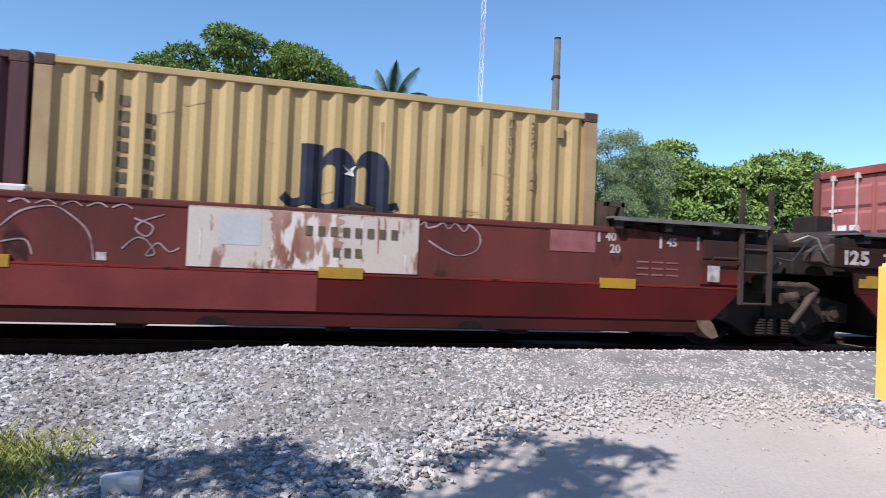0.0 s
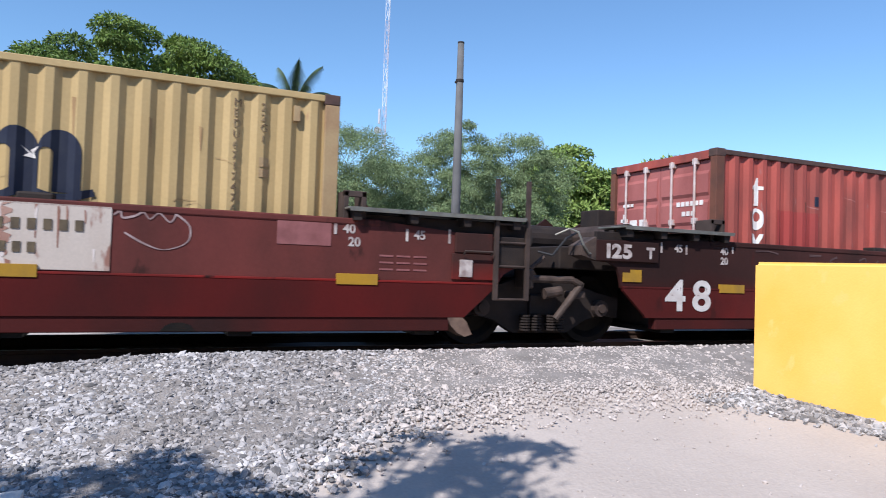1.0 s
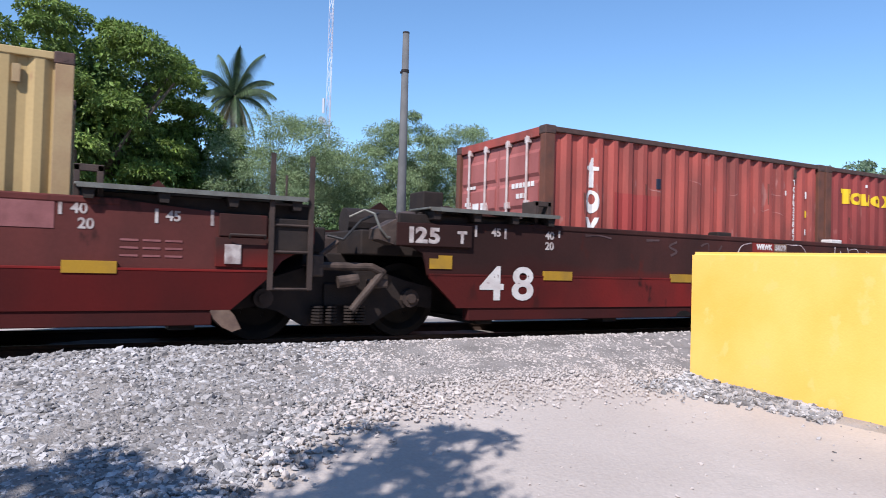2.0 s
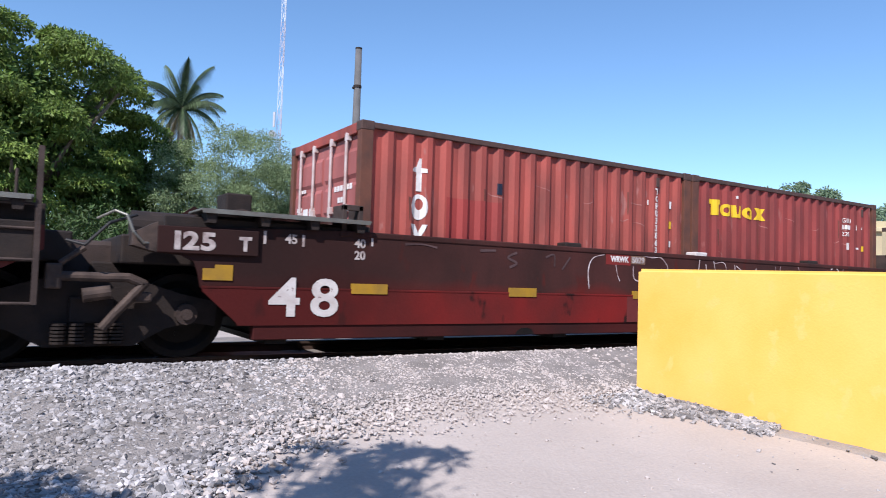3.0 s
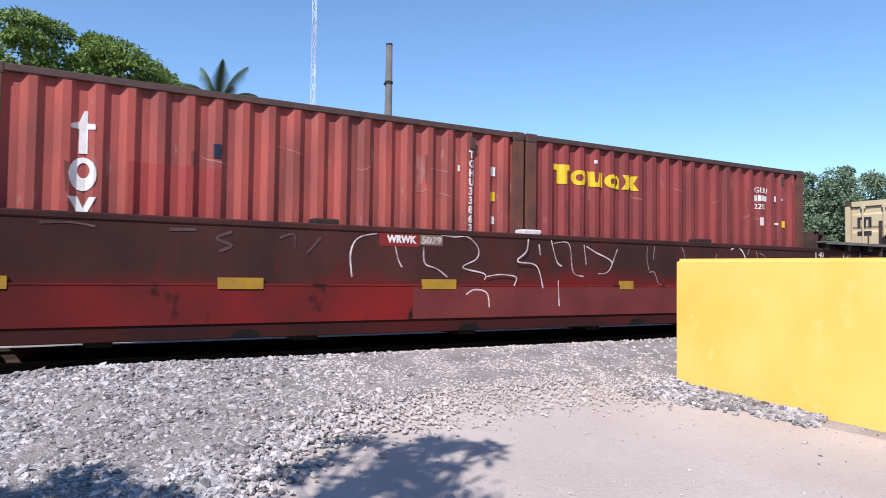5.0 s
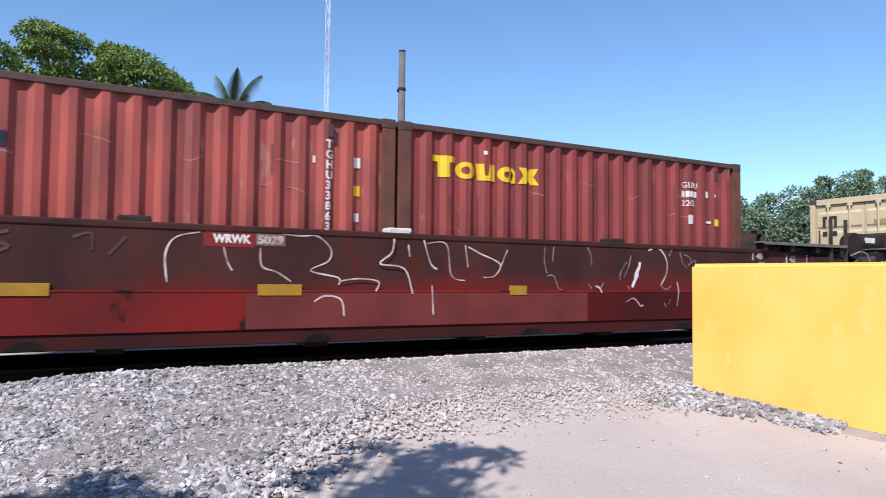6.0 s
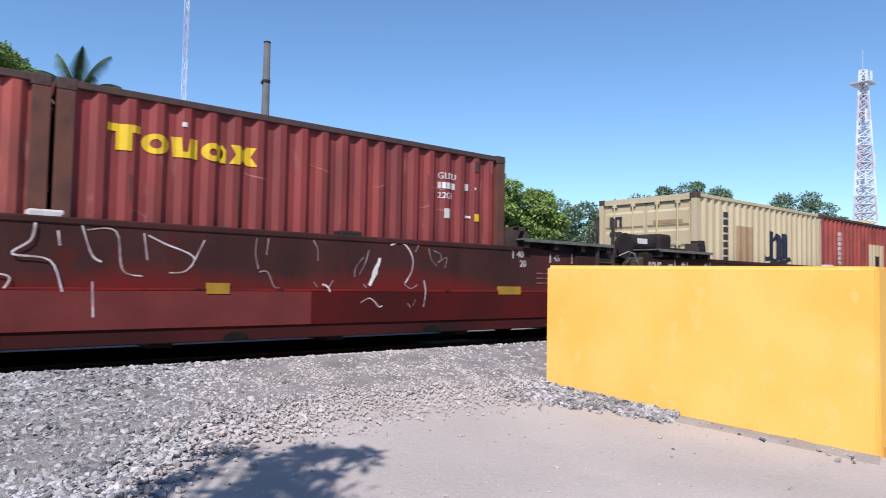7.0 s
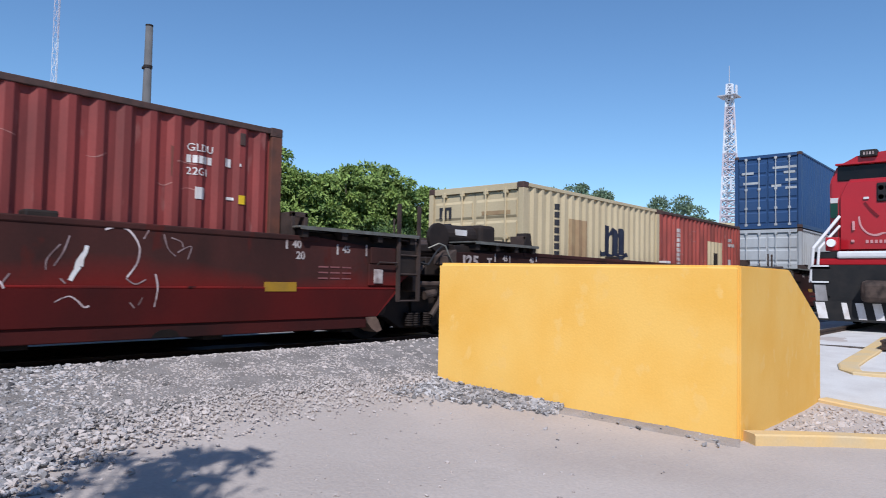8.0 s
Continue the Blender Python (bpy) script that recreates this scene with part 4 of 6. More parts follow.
    part("inner_beam", boxed(12.3, 14.5, NEAR + 0.07, NEAR + 0.13, 1.2, 1.52, 0.01), "steel", c)
    part("inner_beam", boxed(-2.2, -0.1, NEAR + 0.07, NEAR + 0.13, 1.2, 1.5, 0.01), "steel", c)
    # container guides at the well's ends
    for x in (-0.3, 12.19):
        g = bmesh.new()
        for dx in (0.0, 0.2):
            box(g, x + dx, x + dx + 0.055, NEAR + 0.04, NEAR + 0.34, 1.44, 1.76, 0.006)
        box(g, x, x + 0.255, NEAR + 0.04, NEAR + 0.1, 1.7, 1.765, 0.006)
        part("container_guide", g, "frame_steel", c, "dark bracket that guides the container")
        g = bmesh.new()
        prism(g, ((x, 1.44), (x + 0.255, 1.44), (x + 0.2, 1.8), (x + 0.05, 1.8)), 1.1, 1.4)
        part("container_guide", g, "frame_steel", c)
    # dark uprights on the far side
    for x, h in ((13.1, 0.42), (-1.45, 0.34), (-0.75, 0.3)):
        bm = bmesh.new()
        prism(bm, ((x - 0.16, 1.42), (x + 0.2, 1.42), (x + 0.2, 1.5 + h * 0.7), (x + 0.06, 1.5 + h), (x - 0.16, 1.5 + h * 0.55)), 1.1, 1.16)
        part("far_upright", bm, "well_upper", c)
    # right end: ladder with a stirrup step
    bm = bmesh.new()
    for x in (14.02, 14.44):
        box(bm, x - 0.024, x + 0.024, NEAR - 0.075, NEAR - 0.03, 0.6, 2.03)
    for z in (0.61, 1.0, 1.28, 1.5):
        rod(bm, (14.02, NEAR - 0.045, z), (14.44, NEAR - 0.045, z), 0.014, 8)
    ladder = part("ladder", bm, "frame_steel", c, "brown steel ladder and stirrup step")
    part("grab_iron", rods([(13.6, NEAR - 0.06, 1.12), (13.6, NEAR - 0.1, 1.16), (13.95, NEAR - 0.1, 1.16), (13.95, NEAR - 0.06, 1.12)], 0.011), "frame_steel", ladder)
    part("end_ladder_plate", boxed(14.05, 14.42, NEAR - 0.028, NEAR + 0.02, 0.98, 1.35, 0.01), "steel", ladder)
    part("hand_post", rods([(14.26, NEAR + 0.3, 1.3), (14.26, NEAR + 0.3, 1.85)], 0.014), "frame_steel", c)
    part("right_panel", boxed(13.5, 13.98, NEAR - 0.04, NEAR - 0.002, 1.14, 1.37, 0.008), "well_upper", c)
    part("placard", boxed(13.56, 13.72, NEAR - 0.05, NEAR - 0.002, 0.86, 1.06, 0.004), "stencil", c, "small white placard")
    part("end_plate", boxed(13.47, 14.02, NEAR - 0.03, NEAR - 0.002, 0.83, 1.13, 0.006), "well_upper", c, "rust-brown end plate")
    scoop = bmesh.new()
    prism(scoop, ((13.44, 0.38), (13.47, 0.46), (13.52, 0.47), (13.6, 0.42), (13.68, 0.34), (13.75, 0.2), (13.66, 0.17), (13.56, 0.22), (13.48, 0.3)), NEAR - 0.02, NEAR + 0.25)
    part("corner_scoop", scoop, "guard_paint", c, "curved brown wheel guard")
    for x in (2.2, 4.9, 7.7, 10.4):
        part("drain_patch", prism(bmesh.new(), ((x, 0.25), (x + 0.32, 0.25), (x + 0.28, 0.31), (x + 0.2, 0.335), (x + 0.1, 0.33), (x + 0.04, 0.3)), NEAR - 0.011, NEAR - 0.005), "wheel", c, "dark half-round patch on the bottom chord")
    # brake hoses and pipes at the left end
    part("air_hose", rods([(-2.25, NEAR + 0.05, 1.22), (-2.4, NEAR - 0.06, 1.2), (-2.5, NEAR - 0.08, 1.3), (-2.56, NEAR - 0.05, 1.46), (-2.66, NEAR, 1.5), (-2.8, NEAR + 0.1, 1.42)], 0.013), "walkway", c, "pale air hose")
    part("air_hose", rods([(-2.45, NEAR + 0.1, 1.48), (-2.7, NEAR, 1.38), (-2.9, NEAR, 1.16), (-3.05, NEAR + 0.1, 1.2)], 0.015), "rubber", c)
    part("brake_cylinder", rod(rod(bmesh.new(), (-1.3, 0.5, 1.5), (-1.3, -0.9, 1.5), 0.17, 16), (-1.3, -0.9, 1.5), (-1.3, -1.05, 1.5), 0.1, 12), "frame_steel", c)
    part("air_tank", rod(bmesh.new(), (-2.3, 0.2, 1.45), (-1.6, 0.2, 1.45), 0.2, 16), "steel", c)
    # yellow reflector plates along the side
    for x in plates:
        part("reflector", boxed(x, x + (0.25 if x == 7.52 else 0.46), NEAR - 0.033, NEAR - 0.002, 0.745, 0.862, 0.002), "reflector", c, "yellow reflector plate")
    # container locks on the top chord
    for x, m in ((3.22, "steel"), (6.02, "worn_white"), (9.3, "steel")):
        bm = boxed(x - 0.15, x + 0.15, NEAR + 0.0, NEAR + 0.2, 1.44, 1.52, 0.02)
        part("container_lock", bm, m, c)
    # stencils at the ends
    for x, b in ((-0.16, "40"), (-0.16, "20"), (-0.98, "45")):
        letters("stencil", b, 0.1, x, NEAR - 0.004, 1.275 if b == "40" else (1.14 if b == "20" else 1.28), "stencil", c, bold=0.004)
    bars("stencil_mark", [(0.05, 1.3, 0.075, 1.41), (-0.79, 1.25, -0.76, 1.38), (-1.22, 1.26, -1.19, 1.4)], NEAR - 0.003, "stencil", c)
    for x, b in ((12.18, "40"), (12.24, "20"), (13.0, "45")):
        letters("stencil", b, 0.1, x, NEAR - 0.004, 1.3 if b == "40" else (1.16 if b == "20" else 1.27), "stencil", c, bold=0.004)
    bars("stencil_mark", [(12.08, 1.28, 12.11, 1.42), (12.9, 1.24, 12.93, 1.38), (13.42, 1.24, 13.45, 1.4)], NEAR - 0.003, "stencil", c)
    bars("stencil_rows", [(12.6 + (i % 3) * 0.2, 1.06 - (i // 3) * 0.075, 12.76 + (i % 3) * 0.2, 1.08 - (i // 3) * 0.075) for i in range(9)], NEAR - 0.003, "pink", c, label="rows of small faded lettering")
    if left_number:
        for i, ch in enumerate(left_number):
            letters("car_number", ch, 0.175, -2.17 + (0.0, 0.13, 0.3)[i], NEAR - 0.048, 1.165, "stencil", c, bold=0.011, wide=1.25)
        letters("unit_letter", "T", 0.14, -1.48, NEAR - 0.048, 1.175, "stencil", c, bold=0.01)
        part("inspection_plate", prism(bmesh.new(), ((-1.83, 0.86), (-1.53, 0.86), (-1.53, 1.02), (-1.71, 1.02), (-1.71, 0.98), (-1.83, 0.98)), NEAR - 0.012, NEAR - 0.002), "reflector", c, "yellow inspection plate")
    if big_number:
        for i, ch in enumerate(big_number):
            letters("well_length", ch, 0.415, -1.14 + 0.455 * i, NEAR - 0.0285, 0.5, "worn_white", c, bold=0.012, wide=1.2)
    if marks:
        marks(c)
    truck(c, 14.945)
    return c


def graffiti(c, lines, width, name="graffiti", material="chalk", label="pale sprayed graffiti outline", y=NEAR - 0.0295):
    for pts in lines:
        part(name, stroke(bmesh.new(), [(x, z - RAIL_Z) for x, z in pts], width, y if min(p[1] for p in pts) < -0.12 else NEAR - 0.006), material, c, label)


def side_marks_b(c):
    graffiti(c, [
        [(3.52, -0.05), (3.5, 0.22), (3.59, 0.39), (3.82, 0.45)],
        [(4.05, 0.31), (4.09, 0.16), (4.14, 0.07)],
        [(4.42, 0.31), (4.44, 0.12), (4.6, 0.06), (4.75, -0.04)],
        [(4.62, 0.47), (4.83, 0.45), (5.02, 0.46), (5.18, 0.33), (5.16, 0.19), (4.96, 0.08), (5.27, 0.01), (5.28, -0.07)],
        [(5.28, -0.03), (5.5, 0.0), (5.74, -0.03), (5.71, -0.14)],
        [(5.0, -0.25), (5.12, -0.19), (5.3, -0.23), (5.34, -0.41)],
        [(5.93, 0.46), (5.9, 0.3), (5.76, 0.17), (6.06, 0.12), (6.17, -0.17)],
        [(6.12, 0.4), (6.14, 0.26)],
        [(6.32, 0.46), (6.41, 0.19), (6.5, 0.12)], [(6.36, 0.42), (6.62, 0.42), (6.69, 0.05), (6.88, -0.01)],
        [(6.88, 0.42), (6.92, 0.15)], [(6.92, 0.4), (7.09, 0.32)], [(7.09, 0.32), (7.38, 0.2), (7.3, 0.05), (7.14, 0.03)],
        [(7.49, 0.38), (7.36, 0.1)], [(6.42, -0.07), (6.44, -0.41)],
        [(9.88, 0.44), (10.0, 0.48), (10.1, 0.46), (10.18, 0.39), (10.24, 0.27), (10.22, 0.11), (10.12, -0.04)],
        [(9.43, -0.29), (9.5, -0.25), (9.57, -0.235), (9.64, -0.28), (9.7, -0.34), (9.75, -0.33)],
        [(10.34, 0.48), (10.28, 0.37)], [(10.41, 0.0), (10.44, -0.15), (10.41, -0.35)],
        [(8.89, -0.07), (8.94, -0.08), (8.98, -0.115), (9.0, -0.16)],
    ], 0.0165)
    graffiti(c, [[(9.715, 0.27), (9.7, 0.2), (9.67, 0.14), (9.665, 0.06)], [(9.69, 0.19), (9.64, 0.1), (9.625, 0.02)], [(9.65, 0.06), (9.61, 0.0), (9.57, -0.08)]], 0.034, "paint_blot", "white", "white paint blot")
    graffiti(c, [[(8.07, 0.43), (8.06, 0.26), (8.1, 0.09)], [(8.11, 0.06), (8.21, 0.06), (8.29, -0.1), (8.36, -0.115)], [(8.21, 0.44), (8.19, 0.25)],
                 [(8.77, 0.45), (8.83, 0.35), (8.84, 0.21)], [(8.79, -0.04), (8.84, -0.1)], [(9.05, -0.02), (8.99, -0.11)], [(9.35, 0.02), (9.36, 0.13), (9.47, 0.27)],
                 [(9.42, 0.06), (9.5, 0.2), (9.55, 0.36)], [(9.48, -0.06), (9.53, -0.11)], [(10.5, 0.43), (10.55, 0.28), (10.64, 0.2)], [(10.66, 0.24), (10.74, 0.29), (10.82, 0.31), (10.78, 0.17)],
                 [(10.58, 0.4), (10.7, 0.36), (10.72, 0.3)], [(10.11, -0.05), (10.21, -0.11), (10.32, -0.06)], [(10.15, -0.3), (10.2, -0.36)], [(10.28, -0.25), (10.24, -0.33)]],
             0.0125, "graffiti", "dull_chalk", "thin half-worn sprayed strokes")
    graffiti(c, [[(1.6, 0.4), (1.85, 0.41)], [(2.2, 0.4), (2.05, 0.33), (2.2, 0.26), (2.08, 0.2)], [(2.7, 0.36), (2.85, 0.4), (2.86, 0.24)], [(3.0, 0.2), (3.15, 0.38)], [(0.5, 0.42), (0.75, 0.43), (0.95, 0.4)]], 0.03, "faded_graffiti", "faint_chalk", "faded graffiti")
    part("repaint_panel", boxed(3.85, 4.36, NEAR - 0.003, NEAR - 0.001, 1.24, 1.4), "mark_red", c, "red repainted rectangle")
    part("faded_panel", boxed(4.28, 8.75, NEAR - 0.026, NEAR - 0.02, 0.4, 0.775), "faded_lower", c, "pinkish faded lower panel")
    part("dark_panel", prism(bmesh.new(), ((8.76, 0.4), (13.62, 0.4), (14.0, 0.772), (8.76, 0.772)), NEAR - 0.026, NEAR - 0.02), "dark_lower", c, "sooty dark red lower panel")
    part("number_panel", boxed(4.37, 4.68, NEAR - 0.003, NEAR - 0.001, 1.265, 1.39), "number_tan", c, "tan painted number rectangle")
    letters("reporting_mark", "WRWK", 0.085, 3.95, NEAR - 0.0045, 1.285, "white", c, bold=0.005, wide=0.92)
    letters("reporting_mark", "5029", 0.085, 4.39, NEAR - 0.0045, 1.285, "stencil", c, bold=0.006, wide=1.15)


def side_marks_a(c):
    part("faded_panel", boxed(0.2, 8.88, NEAR - 0.026, NEAR - 0.02, 0.4, 0.775), "faded_lower", c, "pinkish faded lower panel")
    p = part("plaque", boxed(7.6, 9.94, NEAR - 0.012, NEAR - 0.002, 0.815, 1.425, 0.004), "plaque", c, "rust-streaked white company plaque")
    bars("company_lettering", [(8.74 + i * 0.128, 1.18, 8.81 + i * 0.128, 1.28) for i in range(8)] + [(9.03 + i * 0.115, 0.97, 9.095 + i * 0.115, 1.065) for i in range(3)], NEAR - 0.017, "dark_letter", p)
    rng = random.Random(41)
    edge = [(8.36 + 0.07 * rng.random(), 0.83 + 0.029 * i) for i in range(21)] + [(9.05 + 0.1 * rng.random(), 1.41 - 0.029 * i) for i in range(21)]
    part("rust_patch", prism(bmesh.new(), edge, NEAR - 0.0145, NEAR - 0.0115), "rust_bloom", p, "brown rust breaking through the white paint")
    for a, z0, z1 in ((9.32, 1.1, 1.41), (9.5, 1.02, 1.4), (9.57, 1.2, 1.41), (9.8, 0.9, 1.02), (9.72, 1.25, 1.38), (7.72, 0.9, 1.2)):
        part("rust_run", prism(bmesh.new(), ((a - 0.014, z1), (a + 0.012, z1), (a + 0.006, z0), (a - 0.004, z0)), NEAR - 0.0142, NEAR - 0.0118), "rust_bloom", p, "thin rust run")
    bars("faded_emblem", [(7.9, 1.05, 8.3, 1.35)], NEAR - 0.0125, "grey_white", p, 0.0015)
    part("faded_patch", boxed(11.48, 12.05, NEAR - 0.006, NEAR - 0.002, 1.15, 1.435), "pink", c, "faded pink repainted patch")
    o = 17.73
    graffiti(c, [[(x + o, z) for x, z in line] for line in (
        [(-11.76, 0.19), (-11.6, 0.34), (-11.4, 0.4), (-11.25, 0.38), (-11.02, 0.18), (-10.96, -0.09)],
        [(-11.75, 0.05), (-11.55, 0.08), (-11.48, -0.06)],
        [(-10.62, 0.33), (-10.45, 0.26), (-10.5, 0.16), (-10.6, 0.22), (-10.55, 0.3), (-10.35, 0.38)],
        [(-10.72, 0.03), (-10.6, 0.14), (-10.5, 0.12), (-10.42, 0.0), (-10.5, -0.02), (-10.4, 0.1), (-10.29, 0.02), (-10.2, 0.06)],
        [(-7.78, 0.42), (-7.72, 0.46), (-7.7, 0.4), (-7.6, 0.42), (-7.52, 0.46), (-7.46, 0.4), (-7.38, 0.46), (-7.28, 0.38), (-7.22, 0.47)],
        [(-7.24, 0.47), (-7.1, 0.35), (-7.12, 0.19), (-7.32, 0.11), (-7.5, 0.16), (-7.68, 0.26)],
    )], 0.016, material="dull_chalk")
    graffiti(c, [[(-11.7 + o + i * 0.22, 0.42), (-11.6 + o + i * 0.22, 0.46), (-11.52 + o + i * 0.22, 0.42)] for i in range(5)], 0.016, material="dull_chalk")
    bars("number_smudge", [(6.79, 0.84, 6.88, 0.92)], NEAR - 0.003, "stencil", c)


car_a = well_car("grimy maroon container well car with a rusty white plaque", "125", side_marks_a, plates=(-0.19, 2.07, 5.14, 5.61, 8.89, 12.12), upper="red_upper", lower="dark_lower")
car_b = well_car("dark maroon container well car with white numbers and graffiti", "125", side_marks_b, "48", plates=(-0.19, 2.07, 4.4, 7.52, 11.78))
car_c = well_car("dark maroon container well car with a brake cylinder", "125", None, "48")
tank = part("brake_tank", rod(bmesh.new(), (-1.95, -0.85, 1.7), (-0.8, -0.85, 1.7), 0.19, 18), "steel", car_c, "dark brake tank")
part("tank_mark", boxed(-1.75, -1.45, -1.045, -1.03, 1.7, 1.8), "white", tank)
for a, b in (((-0.75, 1.62), (-0.45, 1.47)), ((-0.45, 1.47), (-0.2, 1.62)), ((-0.8, 1.64), (-0.15, 1.64))):
    part("brace", rod(bmesh.new(), (a[0], -1.1, a[1]), (b[0], -1.1, b[1]), 0.022, 8), "steel", car_c)
part("brake_box", boxed(-1.15, -0.72, -1.12, -0.55, 1.5, 1.92, 0.06), "steel", car_c, "dark rounded brake box")
part("brake_wheel", rod(bmesh.new(), (-2.35, -1.2, 1.62), (-2.35, -1.14, 1.62), 0.24, 20), "steel", car_c, "dark hand brake wheel")
part("tank_cradle", boxed(-2.2, -0.7, -1.1, -0.5, 1.4, 1.53, 0.02), "steel", car_c)
part("guide_frame", prism(bmesh.new(), ((-0.35, 1.45), (-0.02, 1.45), (-0.1, 1.82), (-0.22, 1.82)), NEAR + 0.02, NEAR + 0.25), "steel", car_c)
part("valve_box", boxed(-1.3, -0.98, -0.2, 0.25, 1.58, 1.92, 0.02), "steel", car_b, "dark valve box")
car_d = well_car("dark container well car carrying stacked containers")
CARS = [(car_a, -17.73), (car_b, 0.0), (car_c, 17.62), (car_d, 35.05)]
BOX_Z = 0.247
LOADS = [
    (container("maroon corrugated steel container behind a tan one", "plum", "plum"), -17.73, BOX_Z),
    (container("tan corrugated steel container with a navy emblem", "tan", "tan_post", marks=marks_tan), -11.624, BOX_Z),
    (container("maroon corrugated steel container with white company lettering", "maroon", "rust_post", marks=marks_column, door_paint="pale_door"), 0.0, BOX_Z),
    (container("dark maroon corrugated container with yellow company lettering", "maroon_dark", "rust_post", marks=marks_yellow), 6.108, BOX_Z),
    (container("cream corrugated steel container with closed doors", "cream", "cream", marks=marks_cream, rods_paint="cream"), 17.62, BOX_Z),
    (container("maroon corrugated container with a pale patch", "maroon", "maroon", marks=marks_far_red), 23.73, BOX_Z),
    (container("pale grey steel container under a blue one", "grey_white", "grey_white", 12.192, 2.896, rods_paint="grey_white"), 35.05, BOX_Z),
    (container("blue steel container stacked on a grey one", "blue", "blue", 12.192, 2.896, marks=marks_blue, rods_paint="grey_white"), 35.05, BOX_Z + 2.93),
]


# ---- yellow wall and kerbs ----
def yellow_wall():
    w = thing("yellow_wall", "yellow ochre painted concrete end wall with a sloping end", "wall")
    top = 0.196
    a, b = Vector((5.82, 5.22)), Vector((6.75, 2.19))
    d = (b - a).normalized()
    n = Vector((-d.y, d.x))
    n = n if n.x > 0 else -n
    bm = bmesh.new()
    prism(bm, [(a.x, a.y), (b.x, b.y), (b.x + 0.32, b.y + 0.03), (a.x + n.x * 0.3, a.y + n.y * 0.3)], -1.75, top, "z")
    bmesh.ops.bevel(bm, geom=bm.edges[:], offset=0.032, segments=3, affect="EDGES")
    part("front_wall", bm, "wall_paint", w)
    bm = bmesh.new()
    prism(bm, ((6.765, -1.75), (9.78, -1.75), (9.78, -0.44), (8.4, top - 0.003), (6.765, top - 0.003)), b.y + 0.002, b.y + 0.3, "y")
    bmesh.ops.bevel(bm, geom=bm.edges[:], offset=0.012, segments=2, affect="EDGES")
    part("wing_wall", bm, "wall_paint", w)
    tagged(w, kind="structure")


yellow_wall()
# Unseen wall, added to cut low sky light on the train's sides.
tagged(part("wall_street", boxed(-45, 45, -9.4, -9.0, -1.9, 4.4, 0.02), "blocker_plaster"), "unseen plain grey wall added to block low sky light", "wall", kind="structure")


def wall_dirt():
    """A band of loose grey dirt along the foot of the yellow wall."""
    vs, fs, k = [], [], 30
    for i in range(k + 1):
        u = 0.3 + 0.7 * i / k
        for j, w in enumerate((0.03, -0.1, -0.2 - 0.06 * noise.noise((u * 9, 0, 4)), -0.27 - 0.09 * noise.noise((u * 9, 3, 4)))):
            x, y = 5.82 + 0.93 * u + 0.956 * w, 5.22 - 3.03 * u + 0.293 * w
            vs.append((x, y, ground_z(x, y) + (0.022, 0.016, 0.009, -0.012)[j] + 0.008 * noise.noise((x * 8, y * 8, 1))))
    for i in range(k):
        fs += [(i * 4 + j, i * 4 + j + 1, i * 4 + j + 5, i * 4 + j + 4) for j in range(3)]
    tagged(mesh_object("ground_dirt", vs, fs, "foot_dirt", smooth=True), "loose grey dirt along the wall's foot", "ground", kind="structure")


wall_dirt()


def kerb(name, points, width, height, material="kerb_paint", label="low yellow painted concrete kerb"):
    vs, fs = [], []
    k = len(points)
    for i, p in enumerate(points):
        d = (Vector(points[min(i + 1, k - 1)]) - Vector(points[max(i - 1, 0)])).normalized()
        n = Vector((-d.y, d.x)) * width / 2
        g = ground_z(*p)
        for q, z in ((n, g - 0.2), (n, g + height - 0.015), (n * 0.85, g + height), (-n * 0.85, g + height), (-n, g + height - 0.015), (-n, g - 0.2)):
            vs.append((p[0] + q.x, p[1] + q.y, z))
    for i in range(k - 1):
        for j in range(5):
            fs.append((i * 6 + j, i * 6 + j + 1, (i + 1) * 6 + j + 1, (i + 1) * 6 + j))
    fs += [tuple(range(6)), tuple(range((k - 1) * 6 + 5, (k - 1) * 6 - 1, -1))]
    ob = mesh_object(name, vs, fs, material)
    bm = bmesh.new()
    bm.from_mesh(ob.data)
    bmesh.ops.recalc_face_normals(bm, faces=bm.faces[:])
    bm.to_mesh(ob.data)
    bm.free()
    tagged(ob, label, "kerb", kind="structure")


kerb("kerb", [(6.79, 2.13), (7.1, 1.9), (7.5, 1.57), (7.95, 1.15), (8.5, 0.5), (9.2, -0.6), (10.0, -2.2)], 0.2, 0.1)
kerb("kerb_median", [(17.0, 2.5), (15.4, 2.42), (14.2, 2.4), (13.2, 2.42), (12.6, 2.42), (12.2, 2.32), (12.05, 2.18), (12.1, 2.02), (12.2, 1.8), (12.3, 1.4), (12.4, 0.4)], 0.3, 0.05)
kerb("kerb_inner", [(9.76, 2.16), (9.7, 1.9), (9.64, 1.46), (9.55, 0.7), (9.4, -0.5)], 0.24, 0.05)
tagged(grid("road", [9.72, 10, 11, 12, 13.5, 15, 17, 20, 26], [-2.5, -1, 0, 1, 2, 3, 4, 5.2, 6.6], lambda x, y: ground_z(x, y) + 0.012, "concrete"),
       "pale concrete level crossing", "road", kind="structure")
post = thing("marker_post", "short broken concrete post in the grass", "post", x=-0.62, y=4.05, z=ground_z(-0.62, 4.05) - 0.06)
stub = boxed(-0.1, 0.1, -0.08, 0.08, -0.3, 0.17, 0.03)
for v in stub.verts:
    v.co += Vector((noise.noise(v.co * 9), noise.noise(v.co * 7 + Vector((3, 0, 0))), noise.noise(v.co * 8 + Vector((0, 5, 0))))) * 0.035
    v.co.x *= 1 - 0.25 * max(0.0, v.co.z)
part("post_body", stub, "concrete", post)


